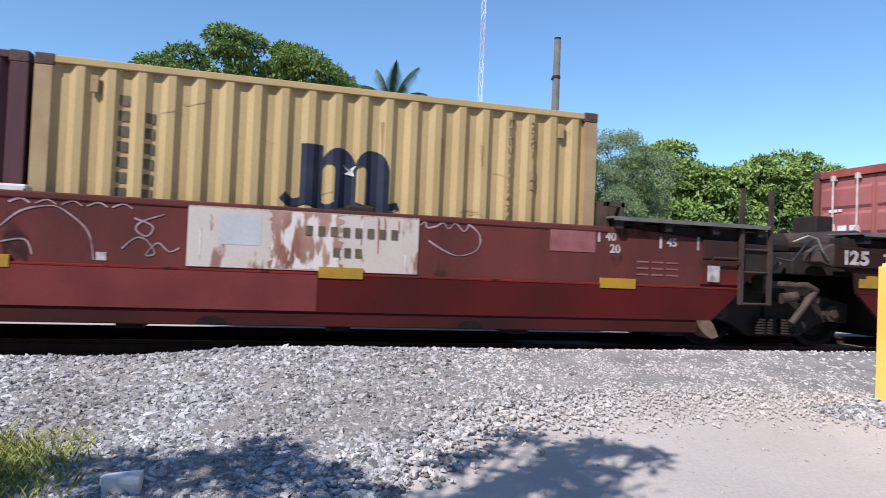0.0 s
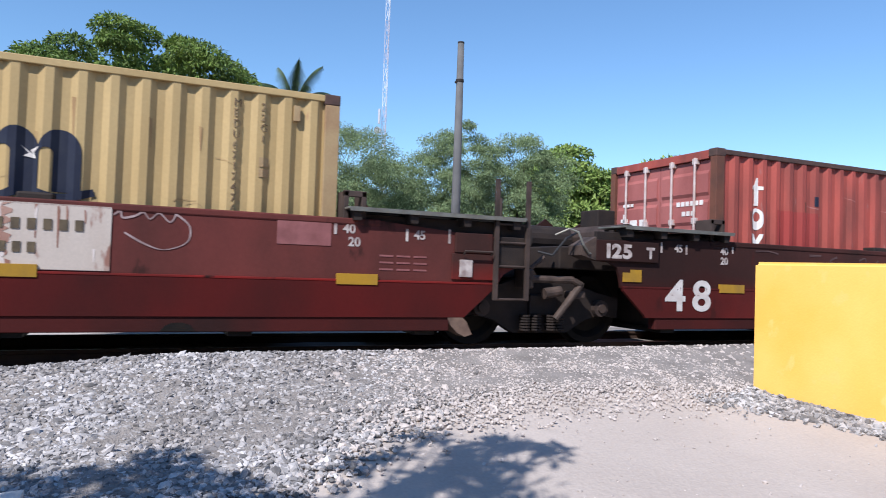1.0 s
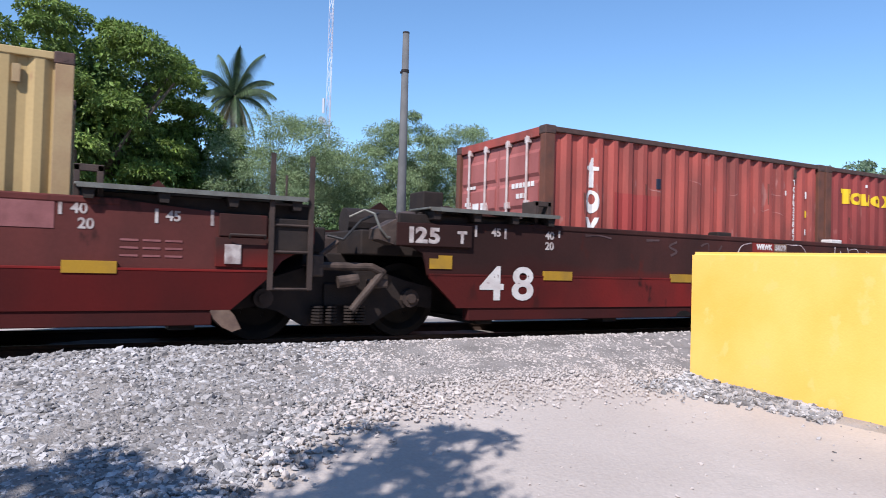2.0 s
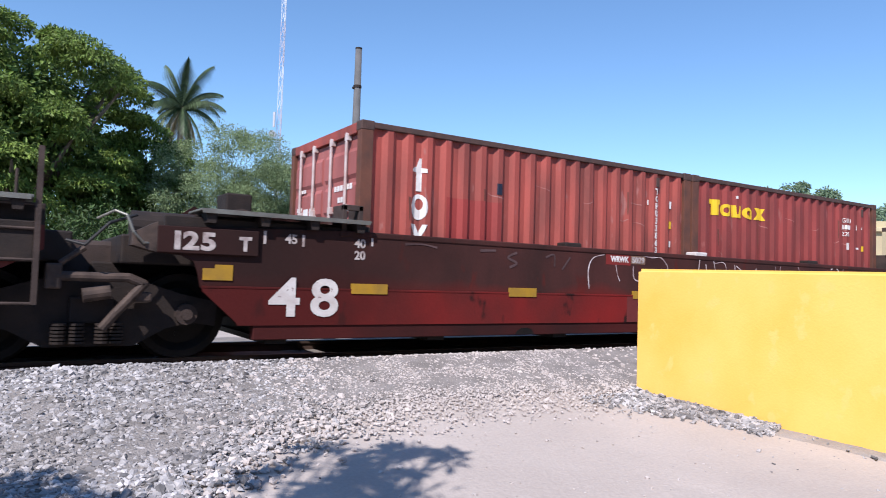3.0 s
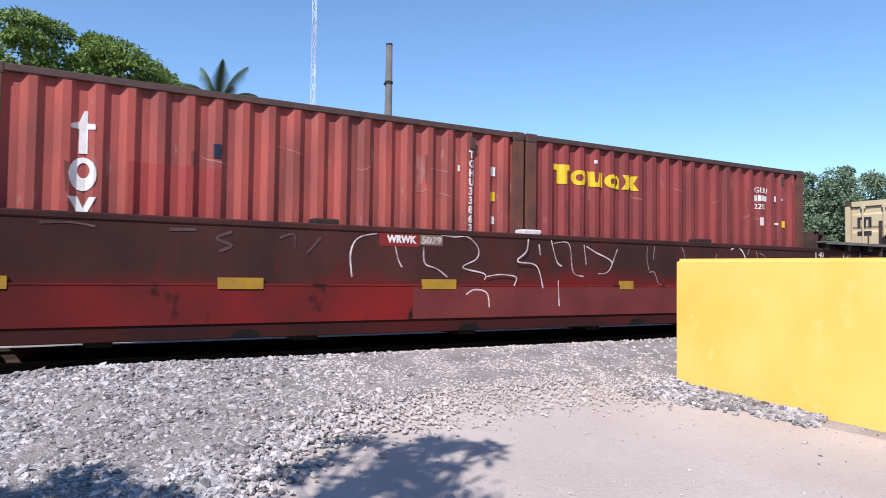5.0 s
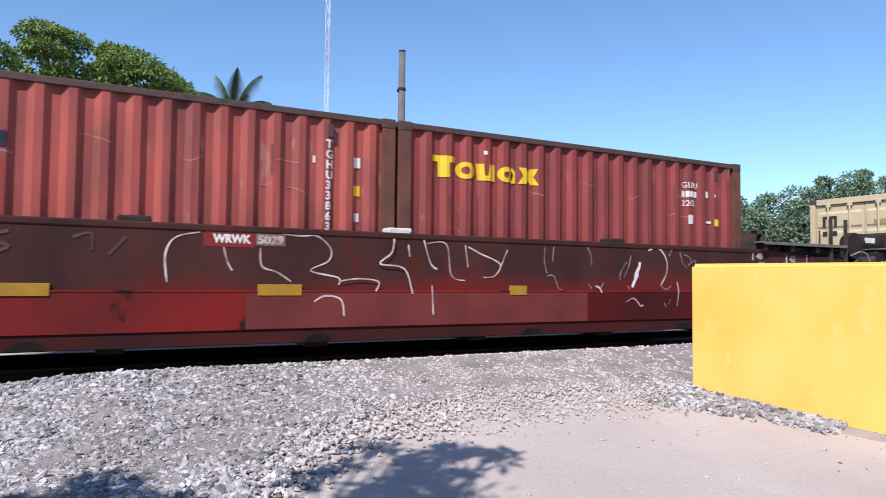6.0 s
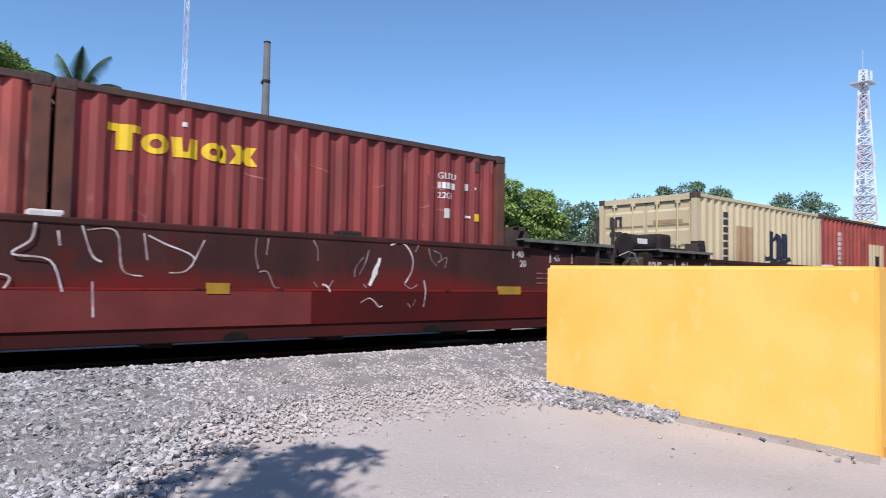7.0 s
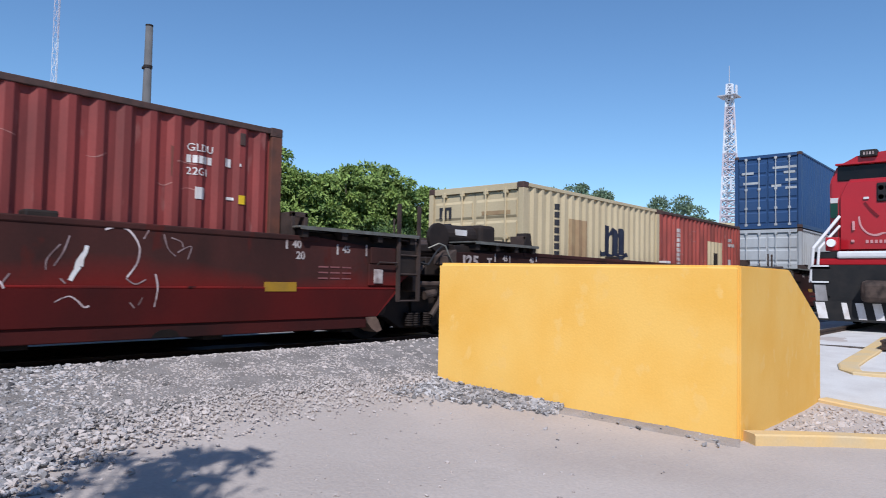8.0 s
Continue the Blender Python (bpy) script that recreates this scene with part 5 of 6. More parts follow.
# ---- plants ----
def leaf_cloud(name, clumps, per, size, material, parent, rng, droop=0.3, aspect=0.42, fill=0.55, dome=0.0):
    """Many small folded leaves round clump centres (x, y, z, rx, rz)."""
    c = np.repeat(np.array(clumps), per, 0)
    k = len(c)
    d = rng.standard_normal((k, 3))
    d[:, 2] = np.where(rng.random(k) < dome, np.abs(d[:, 2]), d[:, 2])
    d /= np.linalg.norm(d, axis=1)[:, None]
    rad = rng.uniform(fill, 1.0, k)[:, None]
    p = c[:, :3] + d * rad * np.stack([c[:, 3], c[:, 3], c[:, 4]], 1)
    way = d * 0.8 + rng.standard_normal((k, 3)) * 0.7
    way[:, 2] -= droop
    way /= np.linalg.norm(way, axis=1)[:, None]
    side = np.cross(way, d + 0.5 * rng.standard_normal((k, 3)))
    side /= np.linalg.norm(side, axis=1)[:, None]
    up = np.cross(side, way)
    s = (size * rng.uniform(0.6, 1.3, k))[:, None]
    v = np.stack([p, p + way * s * 0.5 + side * s * aspect * 0.5 + up * s * 0.08, p + way * s, p + way * s * 0.5 - side * s * aspect * 0.5 + up * s * 0.08], 1).reshape(-1, 3)
    i = np.arange(k)[:, None] * 4
    f = np.concatenate([i + [0, 1, 2], i + [0, 2, 3]])
    ob = mesh_object(name, v.tolist(), f.tolist(), material, parent)
    return ob


def limbs(name, base, forks, r, material, parent):
    bm = bmesh.new()
    base = Vector(base)
    top = Vector((base.x + 0.15, base.y, base.z + min(f[2] for f in forks) * 0.45))
    rod(bm, base - Vector((0, 0, 0.3)), top, r, 10, r * 0.75)
    for f in forks:
        f = Vector(f)
        mid = top.lerp(f, 0.5) + Vector((0, 0, 0.12 * (f - top).length))
        rod(bm, top, mid, r * 0.55, 7, r * 0.35)
        rod(bm, mid, f, r * 0.35, 6, r * 0.12)
    return part(name, bm, material, parent, smooth=True)


def tree(name, label, x, y, height, spread, seed, leaf, clumps=40, per=160, size=0.3, low=0.25, clump=0.34, droop=0.3, aspect=0.42, trunk=0.25, flat=0.62, fill=0.5, group="", dome=0.0, even=False, shell=(0.66, 0.84), core=0, brow=0.0):
    """A tree with a forked trunk and a crown of leaf clumps, uneven in outline."""
    rng = np.random.default_rng(seed)
    g = ground_z(x, y)
    t = thing(name, label, "tree", group, x, y, g)
    lo = height * low
    cz, hz = (height + lo) / 2, (height - lo) / 2
    cl = []
    for i in range(clumps):
        d = rng.standard_normal(3)
        d /= np.linalg.norm(d)
        r = rng.uniform(0.45, 0.86) ** 0.7 * (0.86 + 0.25 * rng.standard_normal() * 0.5)
        if even:
            dz, turn = 1 - 2 * (i + 0.5) / clumps, i * 2.39996 + rng.uniform(-0.3, 0.3)
            d = np.array([math.cos(turn) * math.sqrt(1 - dz * dz), math.sin(turn) * math.sqrt(1 - dz * dz), dz])
            r = rng.uniform(*shell) if i % 4 else rng.uniform(0.2, 0.5)
        rr = spread * clump * rng.uniform(0.6, 1.2)
        wide = spread * r * (1 + brow * max(0.0, d[2]))
        cl.append((d[0] * wide, d[1] * wide, cz + (d[2] - 0.55 * brow * max(0.0, d[2]) ** 3) * hz * r * 0.95, rr, rr * flat))
    leaf_cloud("crown", cl, per, size, leaf, t, rng, droop, aspect, fill, dome)
    if core:
        leaf_cloud("inner_foliage", [(0, 0, cz - 0.05 * hz, spread * 0.72, hz * 0.72)], core, size * 1.4, leaf, t, rng, 0.5, 0.5, 0.3)
    pick = [cl[i][:3] for i in range(0, len(cl), max(1, len(cl) // 9))]
    limbs("trunk", (0, 0, 0), [(a, b, max(c, height * 0.3)) for a, b, c in pick], trunk, "bark", t)
    return t


def polar(az, dist):
    return dist * math.sin(radians(az)), dist * math.cos(radians(az))


def palm(x, y, height, frond, seed):
    rng = np.random.default_rng(seed)
    t = thing("palm_tree", "tall coconut palm with drooping fronds", "tree", x=x, y=y, z=ground_z(x, y))
    bm = bmesh.new()
    pts = [(0.9 * math.sin(u * 1.2) * 0.5, 0, height * u) for u in np.linspace(0, 1, 9)]
    for i, (p, q) in enumerate(zip(pts, pts[1:])):
        rod(bm, p, q, 0.2 - 0.01 * i, 9, 0.19 - 0.01 * i)
    part("trunk", bm, "palm_bark", t, smooth=True)
    top = Vector(pts[-1])
    count = 24
    for k in range(count):
        az = k * 2.4 + rng.uniform(-0.7, 0.7)
        el = 1.45 - 2.5 * ((k + 0.5) / count) + rng.uniform(-0.25, 0.25)
        reach = frond * rng.uniform(0.8, 1.12) * (0.85 if k > count - 6 else 1.0)
        d = Vector((math.cos(az) * math.cos(el), math.sin(az) * math.cos(el), math.sin(el)))
        vs, fs, p = [], [], top.copy()
        n = 22
        side0 = d.cross(Vector((0, 0, 1))).normalized()
        for i in range(n):
            d = (d + Vector((0, 0, -0.035 - 0.075 * (i / n) - 0.03 * (el < 0.3)))).normalized()
            q = p + d * reach / n
            b0 = len(vs)
            vs += [tuple(p - side0 * 0.03), tuple(p + side0 * 0.03), tuple(q)]
            fs.append((b0, b0 + 1, b0 + 2))
            ln = frond * 0.3 * math.sin(math.pi * min(1, (i + 2) / (n + 1))) ** 0.6
            for s in (-1, 1):
                for h in (0.0, 0.5):
                    o = p.lerp(q, h)
                    tip = o + (side0 * s * 0.6 + d * 0.45 + Vector((0, 0, -0.8))).normalized() * ln * rng.uniform(0.8, 1.1)
                    b0 = len(vs)
                    vs += [tuple(o), tuple(o + d * 0.085), tuple(tip)]
                    fs.append((b0, b0 + 1, b0 + 2))
            p = q
        mesh_object("frond", vs, fs, "palm_dry" if k > count - 6 else "palm_leaf", t)
    return t


MX, MY = polar(-0.6, 27)
tree("mango_tree", "large dense dark green broadleaf tree behind the track", MX, MY, 10.9, 4.15, 19, "mango", 120, 1050, 0.17, 0.06, 0.21, 0.8, 0.36, 0.35, 0.62, 0.72, dome=0.97, even=True, shell=(0.78, 0.88), core=22000, brow=0.36)
x, y = polar(7.4, 29)
tree("mango_tree", "dark green broadleaf tree beside a larger one", x, y, 7.4, 2.7, 12, "mango", 44, 950, 0.17, 0.1, 0.27, 0.8, 0.36, 0.2, 0.62, 0.72, dome=0.97, even=True, shell=(0.7, 0.88), core=4000)
PX, PY = polar(10.15, 42)
palm(PX, PY, 10.9, 3.1, 3)
for az, dist, h, sp, seed in ((14.6, 27, 7.5, 3.2, 21), (18.0, 30, 6.8, 2.3, 22), (24.4, 27, 7.9, 2.2, 23), (29.8, 28, 7.6, 2.4, 24), (21.6, 36, 6.2, 2.2, 25)):
    x, y = polar(az, dist)
    tree("mesquite_tree", "airy grey-green feathery tree behind the track", x, y, h, sp, seed, "mesquite", 80, 850, 0.1, 0.12, 0.27, 0.5, 0.3, 0.16, 0.7, 0.3, dome=0.5, even=True, group="feathery trees behind the track")
for az, dist, h, sp, seed in ((32.8, 36, 8.9, 2.5, 31), (36.2, 36, 7.7, 3.0, 32), (39.8, 37, 7.9, 2.8, 33), (42.8, 38, 8.3, 2.5, 34), (46.3, 40, 7.6, 2.6, 35)):
    x, y = polar(az, dist)
    tree("vine_tree", "bright green tree smothered in vines", x, y, h, sp, seed, "vine", 70, 460, 0.22, 0.02, 0.28, 0.5, 0.5, 0.2, 0.7, dome=0.75, even=True, core=2200, group="bright green trees beyond the track")
for az, dist, h, sp, seed in ((50, 52, 8.0, 3.6, 41), (54.5, 55, 8.6, 3.4, 42), (58.2, 56, 10.2, 3.0, 43), (60.6, 58, 10.6, 2.8, 44), (63.5, 62, 8.8, 3.0, 45), (66.8, 66, 10.6, 3.2, 46), (69.0, 70, 8.6, 3.0, 47), (57, 70, 10, 4, 48)):
    x, y = polar(az, dist)
    tree("far_tree", "distant green roadside tree", x, y, h, sp, seed, "hazy_far_leaf", 45, 330, 0.25, 0.1, 0.32, 0.4, 0.5, 0.25, dome=0.5, even=True, group="distant trees along the road")
for az, dist, h, sp, seed in ((-14, 24, 4.0, 3.0, 51), (5.5, 22, 3.6, 2.2, 52), (10, 23, 3.2, 2.0, 53), (16.5, 24, 2.9, 1.9, 54), (21.5, 24, 3.2, 2.0, 55), (27, 25, 3.1, 2.2, 56), (32, 27, 3.4, 2.3, 57), (37.5, 30, 3.6, 2.6, 58), (43, 32, 3.8, 2.8, 59), (48, 36, 4.2, 3.0, 60)):
    x, y = polar(az, dist)
    tree("bush", "low green bush along the track", x, y, h, sp, seed, "bush_leaf", 36, 260, 0.15, 0.0, 0.36, 0.3, 0.45, 0.08, 0.8, group="bushes behind the track")
# the tree over the camera, whose shade falls on the street


def street_tree():
    """Clumps of leaves over the street; each shades the ground where the sun throws it."""
    rng = np.random.default_rng(77)
    t = thing("street_tree", "leafy street tree whose shade falls on the ground", "tree", x=-4.6, y=-2.2, z=ground_z(-4.6, -2.2))
    up = Vector((SUN_X * math.cos(SUN_EL), SUN_Y * math.cos(SUN_EL), math.sin(SUN_EL)))
    shade = ((2.19, 4.34, 0.13), (2.34, 4.44, 0.12), (2.5, 4.46, 0.1), (2.02, 4.22, 0.14), (1.9, 4.1, 0.16), (1.74, 3.94, 0.2), (1.95, 3.85, 0.18), (2.15, 4.1, 0.08),
             (2.52, 4.4, 0.07), (2.68, 4.36, 0.06), (2.82, 4.31, 0.07), (2.72, 4.16, 0.07), (2.39, 4.07, 0.04), (1.96, 4.72, 0.06), (2.1, 4.66, 0.05),
             (1.63, 4.39, 0.05), (1.48, 4.3, 0.04), (1.32, 4.22, 0.04), (1.5, 3.92, 0.08), (1.3, 3.7, 0.2), (1.6, 3.6, 0.4), (2.1, 3.5, 0.35),
             (0.15, 4.66, 0.09), (0.2, 4.5, 0.13), (0.1, 4.38, 0.16), (0.3, 4.32, 0.14), (-0.1, 4.42, 0.14), (-0.3, 4.45, 0.14), (-0.5, 4.42, 0.16), (-0.75, 4.4, 0.16),
             (0.45, 4.15, 0.14), (0.2, 4.12, 0.2), (-0.2, 4.15, 0.22), (-0.6, 4.1, 0.25), (0.6, 3.95, 0.2), (-1.1, 4.2, 0.25), (-1.5, 4.0, 0.4), (0.3, 3.7, 0.4), (-0.5, 3.6, 0.4), (0.95, 3.6, 0.35))
    cl = []
    for x, y, r in shade:
        p = Vector((x, y, ground_z(x, y))) + up * rng.uniform(6.2, 7.4) - Vector((-4.6, -2.2, ground_z(-4.6, -2.2)))
        cl += [(p.x, p.y, p.z, r, r * 0.8)] * (1 + int(r * 12))
    leaf_cloud("crown", cl, 25, 0.17, "mango", t, rng, 0.3, 0.36, 0.1)
    cl = sorted(set(cl))
    bm = bmesh.new()
    fork = Vector((0.25, 0.2, 2.3))
    rod(bm, (0, 0, -0.3), fork, 0.15, 10, 0.11)
    mains = []
    for k in range(8):
        group = [Vector(c[:3]) for c in cl[k * 5:k * 5 + 5]]
        goal = sum(group, Vector()) / len(group)
        mid = fork.lerp(goal, 0.45) + Vector((rng.uniform(-0.3, 0.3), rng.uniform(-0.3, 0.3), 0.5))
        end = fork.lerp(goal, 0.78) + Vector((rng.uniform(-0.2, 0.2), rng.uniform(-0.2, 0.2), 0.25))
        rod(bm, fork, mid, 0.07, 8, 0.05), rod(bm, mid, end, 0.05, 7, 0.03)
        for g in group:
            knee = end.lerp(g, 0.5) + Vector((rng.uniform(-0.12, 0.12), rng.uniform(-0.12, 0.12), 0.1))
            rod(bm, end, knee, 0.025, 6, 0.016), rod(bm, knee, g, 0.016, 6, 0.006)
    part("trunk", bm, "bark", t, smooth=True)


street_tree()


def grass():
    rng = np.random.default_rng(9)
    vs, fs = [], []
    for _ in range(9000):
        x = rng.normal(-1.75, 0.5)
        y = rng.normal(4.35, 0.3)
        if x > -0.95 + 0.1 * rng.standard_normal():
            continue
        g, h, a, r = ground_z(x, y), rng.uniform(0.03, 0.11), rng.uniform(0, 6.28), rng.uniform(0.02, 0.09)
        dx, dy = math.cos(a), math.sin(a)
        b0 = len(vs)
        vs += [(x - dy * 0.005, y + dx * 0.005, g), (x + dy * 0.005, y - dx * 0.005, g), (x + dx * r * 0.4, y + dy * r * 0.4, g + h * 0.6), (x + dx * r, y + dy * r, g + h)]
        fs += [(b0, b0 + 1, b0 + 2), (b0, b0 + 2, b0 + 3), (b0 + 1, b0 + 3, b0 + 2)]
    tagged(mesh_object("grass_tuft", vs, fs, "grass"), "dry yellow-green grass at the ballast's foot", "grass", kind="stuff")


grass()


# ---- post, masts, house ----
x, y = polar(24.5, 18.0)
pole = thing("utility_pole", "tall bare grey concrete utility pole", "pole", x=x, y=y, z=ground_z(x, y))
part("shaft", rod(bmesh.new(), (0, 0, -0.3), (0, 0, 7.4), 0.15, 12, 0.085), "post_concrete", pole, smooth=True)
part("cap", rod(bmesh.new(), (0, 0, 7.4), (0, 0, 7.44), 0.09, 12), "steel", pole)
part("band", rod(bmesh.new(), (0, 0, 6.36), (0, 0, 6.43), 0.108, 12), "steel", pole)
part("bracket", boxed(-0.14, -0.08, -0.03, 0.03, 6.32, 6.38, 0.01), "steel", pole)


def mast(name, label, x, y, base_w, top_w, height, bands, r):
    t = thing(name, label, "mast", x=x, y=y, z=-1.4)
    n = bands * 3
    for b in range(bands):
        bm = bmesh.new()
        for i in range(b * 3, b * 3 + 3):
            za, zb = height * i / n, height * (i + 1) / n
            wa, wb = (base_w + (top_w - base_w) * i / n) / 2, (base_w + (top_w - base_w) * (i + 1) / n) / 2
            ca = [(wa * math.cos(u), wa * math.sin(u), za) for u in (0.5, 2.6, 4.7)]
            cb = [(wb * math.cos(u), wb * math.sin(u), zb) for u in (0.5, 2.6, 4.7)]
            for j in range(3):
                rod(bm, ca[j], cb[j], r, 5), rod(bm, ca[j], cb[(j + 1) % 3], r * 0.6, 4), rod(bm, cb[j], ca[(j + 1) % 3], r * 0.6, 4), rod(bm, cb[j], cb[(j + 1) % 3], r * 0.6, 4)
        part("lattice_section", bm, ("mast_white", "mast_red")[b % 2], t)
    return t


x, y = polar(18.25, 75)
m1 = mast("radio_mast", "slender pale lattice radio mast", x, y, 0.6, 0.55, 48, 10, 0.024)
part("antenna", rod(bmesh.new(), (-0.7, -0.3, 17.2), (-0.7, -0.3, 18.8), 0.14, 8), "mast_grey", m1)
part("dish", rod(bmesh.new(), (-0.9, -0.5, 16.4), (-0.9, -0.3, 16.4), 0.4, 14, 0.1), "mast_grey", m1)
x, y = polar(71.2, 115)
m2 = mast("telecom_tower", "red and white lattice telecom tower", x, y, 4.6, 1.0, 33, 9, 0.16)
for i, (dx, z) in enumerate(((-0.9, 31.5), (0.9, 32), (1.8, 20), (-1.2, 26), (-1.5, 17))):
    part("antenna_panel", boxed(dx - 0.3, dx + 0.3, -0.9, -0.7, z - 1, z + 1, 0.05), "mast_white", m2)
    part("antenna_arm", rod(bmesh.new(), (dx, -0.75, z), (dx * 0.2, 0, z), 0.08, 6), "mast_grey", m2)
part("work_platform", boxed(-1.4, 1.4, -1.4, 1.4, 31, 31.15), "mast_grey", m2)
part("lightning_spike", rod(bmesh.new(), (0, 0, 33), (0, 0, 36), 0.06, 6), "mast_grey", m2)

x, y = polar(66.0, 52)
house = thing("house", "pale yellow flat-roofed house far behind the track", "house", x=x, y=y, z=-1.35, rz=-40)
part("wall", boxed(-3, 4.5, -2.5, 3, 0, 5.1), "house", house)
part("roof", boxed(-3.25, 4.75, -2.75, 3.25, 5.1, 5.35, 0.03), "house", house)
part("parapet", boxed(-3.0, 4.5, -2.5, -2.3, 5.35, 5.75), "house", house)
for k in range(3):
    win = part("window", boxed(-2.2 + k * 2.2, -1.2 + k * 2.2, -2.56, -2.45, 3.0, 4.2), "glass", house)
    part("sill", boxed(-2.3 + k * 2.2, -1.1 + k * 2.2, -2.66, -2.44, 2.9, 2.99), "house", win)
for k in range(2):
    win = part("window", boxed(-3.06, -2.95, -1.6 + k * 2.2, -0.6 + k * 2.2, 3.0, 4.2), "glass", house)


# ---- the standing engine ----
def engine():
    e = thing("locomotive", "red diesel engine with white handrails standing on a siding", "locomotive", x=19.0, y=3.0, z=RAIL_Z)
    w = 1.5
    part("underframe", boxed(0.4, 18, -1.45, 1.45, 1.1, 1.5, 0.03), "loco_black", e)
    part("sill_stripe", boxed(0.2, 0.34, -0.93, 0.93, 1.66, 1.84, 0.05), "engine_white", e, "white sill stripe")
    part("sill", boxed(0.3, 18, -1.5, 1.5, 1.66, 1.84, 0.02), "loco_black", e)
    part("deck", boxed(0.25, 18, -1.52, 1.52, 1.5, 1.66, 0.02), "loco_red", e)
    bm = bmesh.new()
    prism(bm, ((-1.45, 1.5), (-1.45, 0.85), (-1.0, 0.28), (1.0, 0.28), (1.45, 0.85), (1.45, 1.5)), 0.1, 0.4, "x")
    part("pilot", bm, "loco_black", e, "black front plate")
    bm = bmesh.new()
    prism(bm, ((-1.05, 1.84), (1.05, 1.84), (1.05, 3.3), (0.85, 3.72), (-0.85, 3.72), (-1.05, 3.3)), 0.9, 2.6, "x")
    bmesh.ops.bevel(bm, geom=bm.edges[:], offset=0.08, segments=3, affect="EDGES")
    part("nose", bm, "loco_red", e)
    prof = ((-1.5, 1.84), (1.5, 1.84), (1.5, 3.85), (1.32, 4.28), (0.8, 4.55), (0, 4.62), (-0.8, 4.55), (-1.32, 4.28), (-1.5, 3.85))
    bm = prism(bmesh.new(), prof, 2.2, 5.2, "x")
    bmesh.ops.bevel(bm, geom=bm.edges[:], offset=0.05, segments=2, affect="EDGES")
    cab = part("cab", bm, "loco_red", e)
    for a, b in ((-1.3, -0.15), (0.15, 1.3)):
        part("windshield", boxed(2.17, 2.22, a, b, 3.86, 4.27, 0.02), "loco_glass", cab, "dark windshield")
        part("windshield_visor", boxed(2.05, 2.24, a - 0.03, b + 0.03, 4.28, 4.33, 0.01), "loco_red", cab)
    part("side_stripe", boxed(2.15, 2.19, 1.0, 1.47, 2.85, 3.25), "loco_green", cab, "dark green flag stripe")
    part("side_stripe", boxed(2.15, 2.19, 1.0, 1.47, 3.26, 3.4), "engine_white", cab, "white flag stripe")
    part("side_window", boxed(2.8, 4.2, 1.48, 1.53, 3.1, 3.8), "glass", cab)
    for y in (-0.55, 0.55):
        board = part("number_board", boxed(2.1, 2.4, y - 0.2, y + 0.2, 4.46, 4.66, 0.03), "loco_black", cab)
        bars_x = [(y - 0.13 + k * 0.07, y - 0.09 + k * 0.07) for k in range(4)]
        for a, b in bars_x:
            part("number_bar", boxed(2.092, 2.099, a, b, 4.52, 4.6), "stencil", board)
    for y in (-0.075, 0.075):
        for z in (3.22, 3.45):
            part("headlight", rod(bmesh.new(), (0.86, y, z), (0.995, y, z), 0.062, 14), "lens", e, "clear headlight")
    for y in (-1.05, 1.05):
        part("ditch_light", rod(bmesh.new(), (0.18, y, 2.05), (0.3, y, 2.05), 0.1, 14), "lens", e, "clear ditch light")
        part("light_box", boxed(0.3, 0.5, y - 0.15, y + 0.15, 1.86, 2.2, 0.02), "loco_red", e)
    emblem = [(0.56, 2.75), (0.53, 2.55), (0.45, 2.4), (0.33, 2.3), (0.18, 2.27), (0.0, 2.32), (-0.18, 2.27), (-0.33, 2.3), (-0.45, 2.4), (-0.53, 2.55), (-0.56, 2.75)]
    bm = stroke(bmesh.new(), [(-y, z) for y, z in emblem], 0.045, 0)
    bmesh.ops.transform(bm, matrix=pose(0.885, 0, 0, 0, 0, -90), verts=bm.verts[:])
    part("nose_emblem", bm, "pale_pink", e, "pale curved nose emblem")
    for s in (1, -1):
        bm = stroke(bmesh.new(), [(-s * 0.44, 3.1), (-s * 0.3, 2.9), (-s * 0.14, 2.72)], 0.07, 0)
        bmesh.ops.transform(bm, matrix=pose(0.885, 0, 0, 0, 0, -90), verts=bm.verts[:])
        part("nose_emblem", bm, "loco_dark_red", e, "dark slanting emblem band")
        part("nose_latch", boxed(0.86, 0.9, s * 0.4 - 0.06, s * 0.4 + 0.06, 3.18, 3.24, 0.01), "engine_white", e)
        part("nose_grab", boxed(0.85, 0.9, s * 0.68 - 0.03, s * 0.68 + 0.03, 2.4, 2.63, 0.01), "pale_pink", e)
        part("nose_latch", boxed(0.86, 0.9, s * 0.7 - 0.035, s * 0.7 + 0.035, 2.09, 2.16, 0.01), "pale_pink", e)
    for k in range(9):
        part("nose_lettering", boxed(0.885, 0.892, -0.43 + k * 0.098, -0.37 + k * 0.098, 2.07, 2.15), "pale_pink", e)
    part("headlight_box", boxed(0.86, 0.98, -0.17, 0.17, 3.1, 3.58, 0.03), "loco_black", e)
    hood = part("hood", boxed(5.2, 17.5, -1.0, 1.0, 1.84, 4.3, 0.06), "loco_red", e)
    for k in range(4):
        part("hood_door", boxed(5.6 + k * 2.6, 7.9 + k * 2.6, 1.0, 1.03, 2.0, 3.9, 0.01), "loco_red", hood)
    part("fuel_tank", boxed(7, 12, -1.4, 1.4, 0.35, 1.1, 0.1), "loco_black", e)
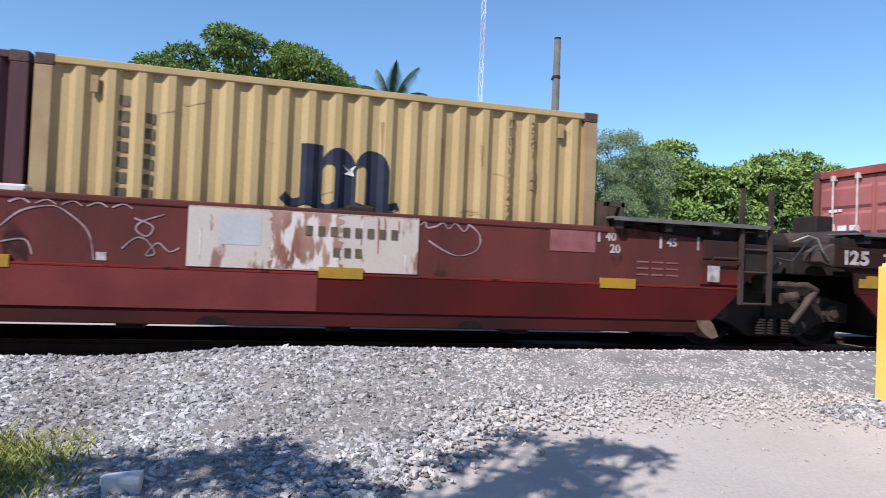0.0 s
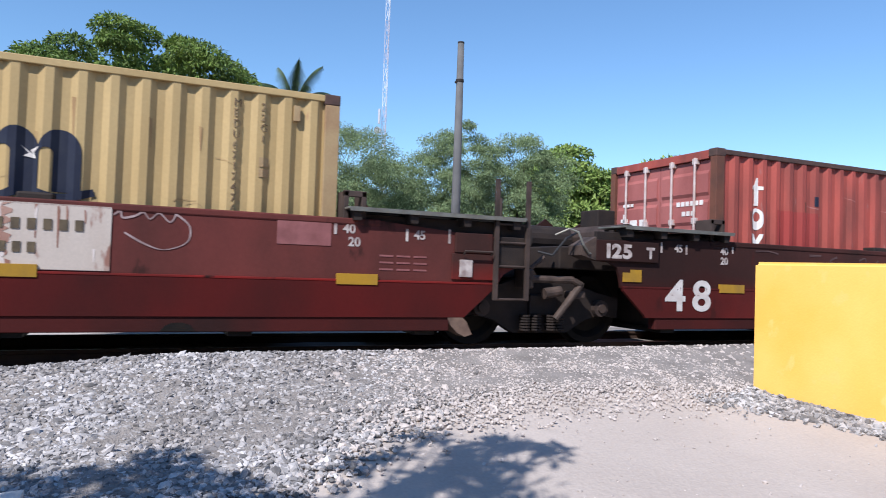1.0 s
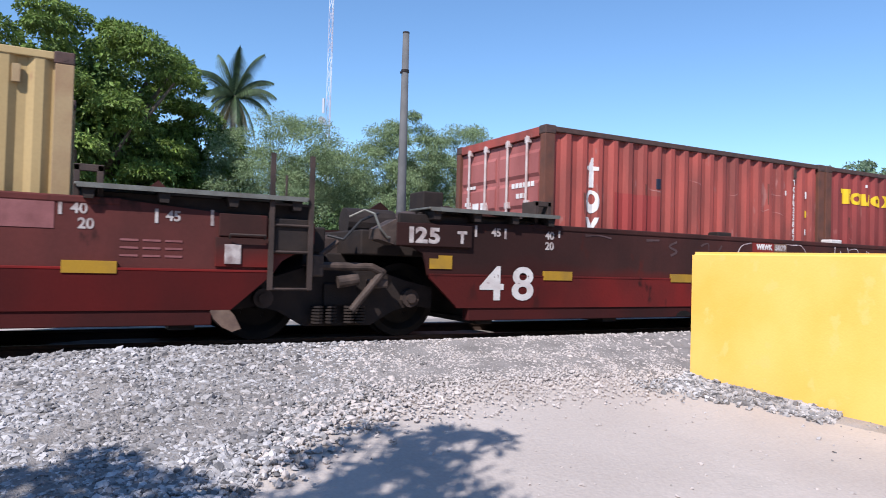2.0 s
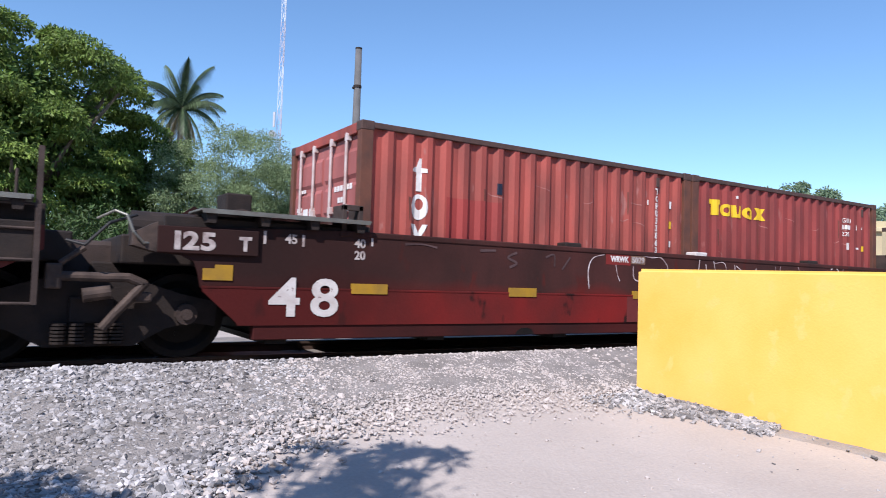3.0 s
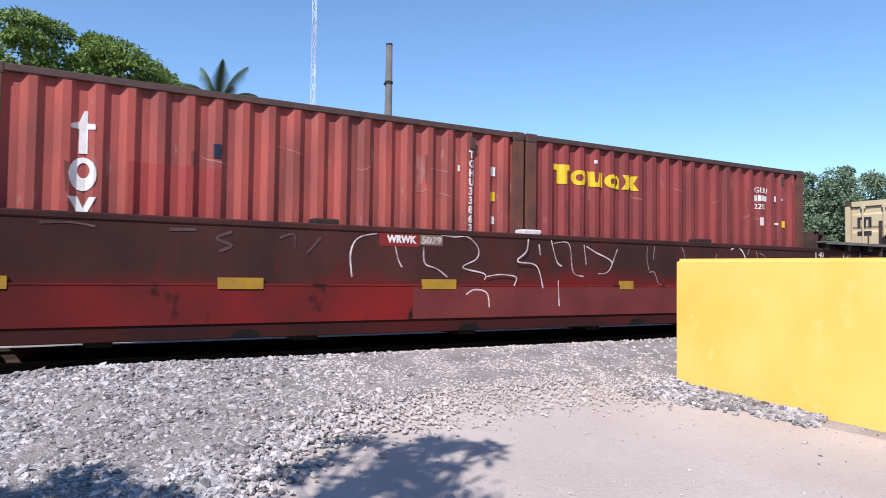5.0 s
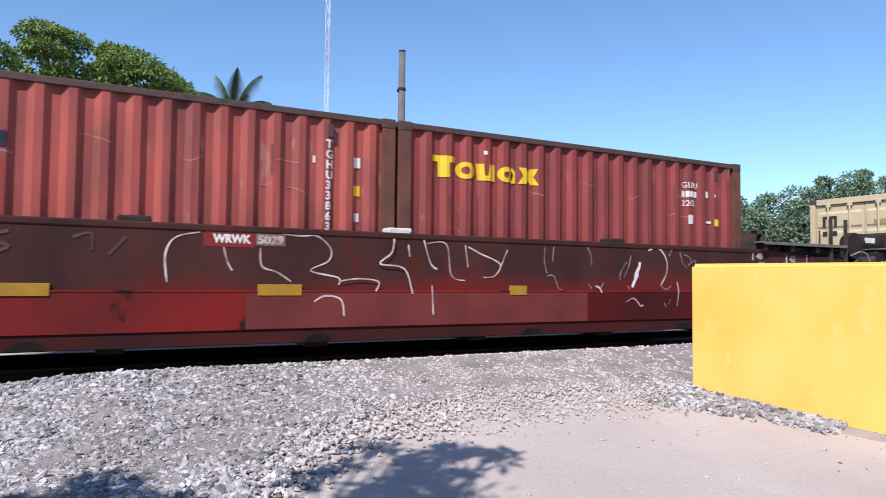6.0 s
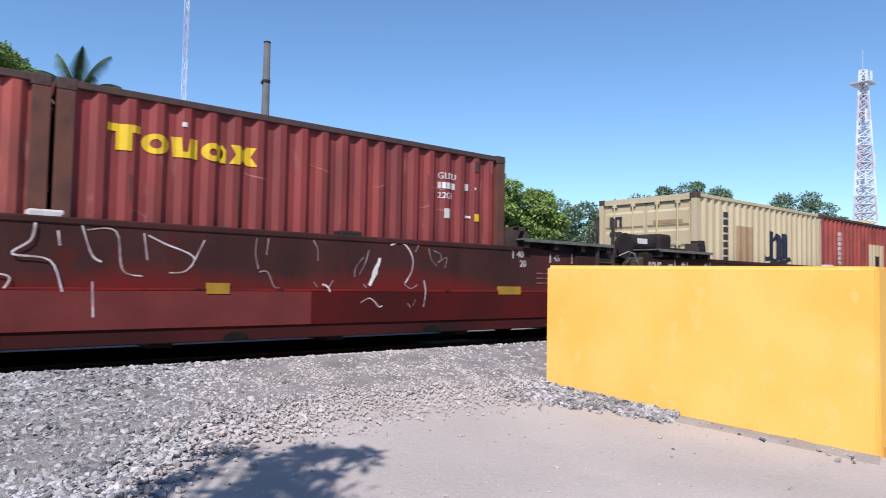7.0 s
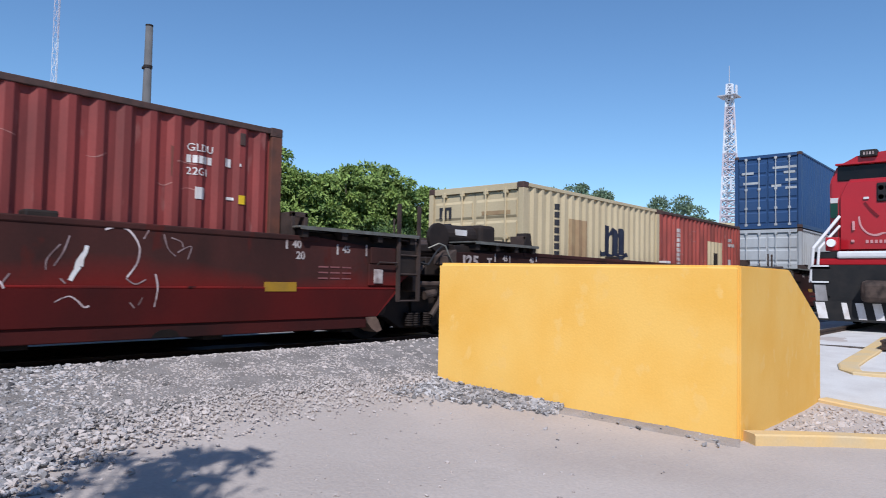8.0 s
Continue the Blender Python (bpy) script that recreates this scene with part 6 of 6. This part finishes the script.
    for s in (1, -1):
        part("handrail", rods([(0.15, 1.5 * s, 1.05), (0.15, 1.44 * s, 1.92), (0.9, 1.0 * s, 2.77)], 0.04), "engine_white", e, "white painted handrail")
        part("handrail", rods([(0.15, 1.36 * s, 1.05), (0.15, 1.31 * s, 1.9), (0.9, 1.0 * s, 2.52)], 0.034), "engine_white", e, "white painted handrail")
        st = bmesh.new()
        for k in range(4):
            box(st, 0.1, 0.5, min(1.05 * s, 1.5 * s), max(1.05 * s, 1.5 * s), 0.32 + k * 0.36, 0.36 + k * 0.36)
        steps_ob = part("steps", st, "loco_black", e)
        for z in (1.05, 1.45):
            part("step_edge", boxed(0.06, 0.1, min(1.08 * s, 1.46 * s), max(1.08 * s, 1.46 * s), z, z + 0.04), "engine_white", steps_ob, "white step edge")
        part("step_panel", prism(bmesh.new(), ((1.4 * s, 1.0), (1.15 * s, 1.0), (1.1 * s, 0.6), (1.36 * s, 0.6)), 0.05, 0.1, "x"), "worn_grey", steps_ob, "grey step panel")
    plow = part("plow", prism(bmesh.new(), ((-1.42, 0.6), (1.42, 0.6), (1.3, 0.12), (-1.3, 0.12)), 0.03, 0.09, "x"), "loco_black", e, "black plow with slanting white stripes")
    for a, b in ((1.37, 1.1), (0.8, 0.62), (0.5, 0.27), (0.14, -0.1), (-0.3, -0.48), (-0.68, -0.86), (-1.12, -1.36)):
        part("stripe", prism(bmesh.new(), ((a, 0.57), (b + 0.06, 0.57), (b - 0.02, 0.17), (a - 0.08, 0.17)), 0.022, 0.032, "x"), "white", plow, "white slanting stripe")
    part("coupler", boxed(-0.35, 0.12, -0.34, 0.34, 0.6, 1.12, 0.12), "worn_brown", e, "brown cast coupler")
    for tx in (3.4, 14.5):
        bm = bmesh.new()
        for y in (-1.15, 1.0):
            prism(bm, ((-2.2, 0.45), (-2.2, 0.85), (-1.6, 1.05), (1.6, 1.05), (2.2, 0.85), (2.2, 0.45), (1.2, 0.35), (-1.2, 0.35)), y, y + 0.15)
        tr = part("engine_truck", bm, "loco_black", e)
        tr.matrix_basis = pose(tx, 0, 0)
        for ax in (-1.75, 0, 1.75):
            for y in (-0.75, 0.75):
                wh = part("engine_wheel", rod(bmesh.new(), (0, -0.07, 0), (0, 0.07, 0), 0.5, 24), "wheel", tr)
                wh.matrix_basis = pose(ax, y, 0.5)
            part("axle", rod(bmesh.new(), (ax, -1.2, 0.5), (ax, 1.2, 0.5), 0.12, 12), "steel", tr)


engine()
track("siding_track", "siding track with an engine standing on it", 3.0, 14.5, 60, RAIL_Z)


# ---- what moves ----
def motions():
    for car, start in CARS:
        bend = -0.52 if start > 30 else 0.0
        walk(car, [(t, pose(start + s, TRACK_Y + bend, RAIL_Z)) for t, s in TRAIN])
    for load, start, z in LOADS:
        bend = -0.52 if start > 30 else 0.0
        walk(load, [(t, pose(start + s, TRACK_Y + bend, RAIL_Z + z)) for t, s in TRAIN])
    speed = (TRAIN[-1][1] - TRAIN[0][1]) / 8.0
    for wheel, x in WHEELS:
        rows = []
        for i in range(33):
            t = i * 0.25
            rows.append((t, pose(x, 0, 0.462, 0, math.degrees(speed * t / 0.462), 0)))
        walk(wheel, rows)


motions()
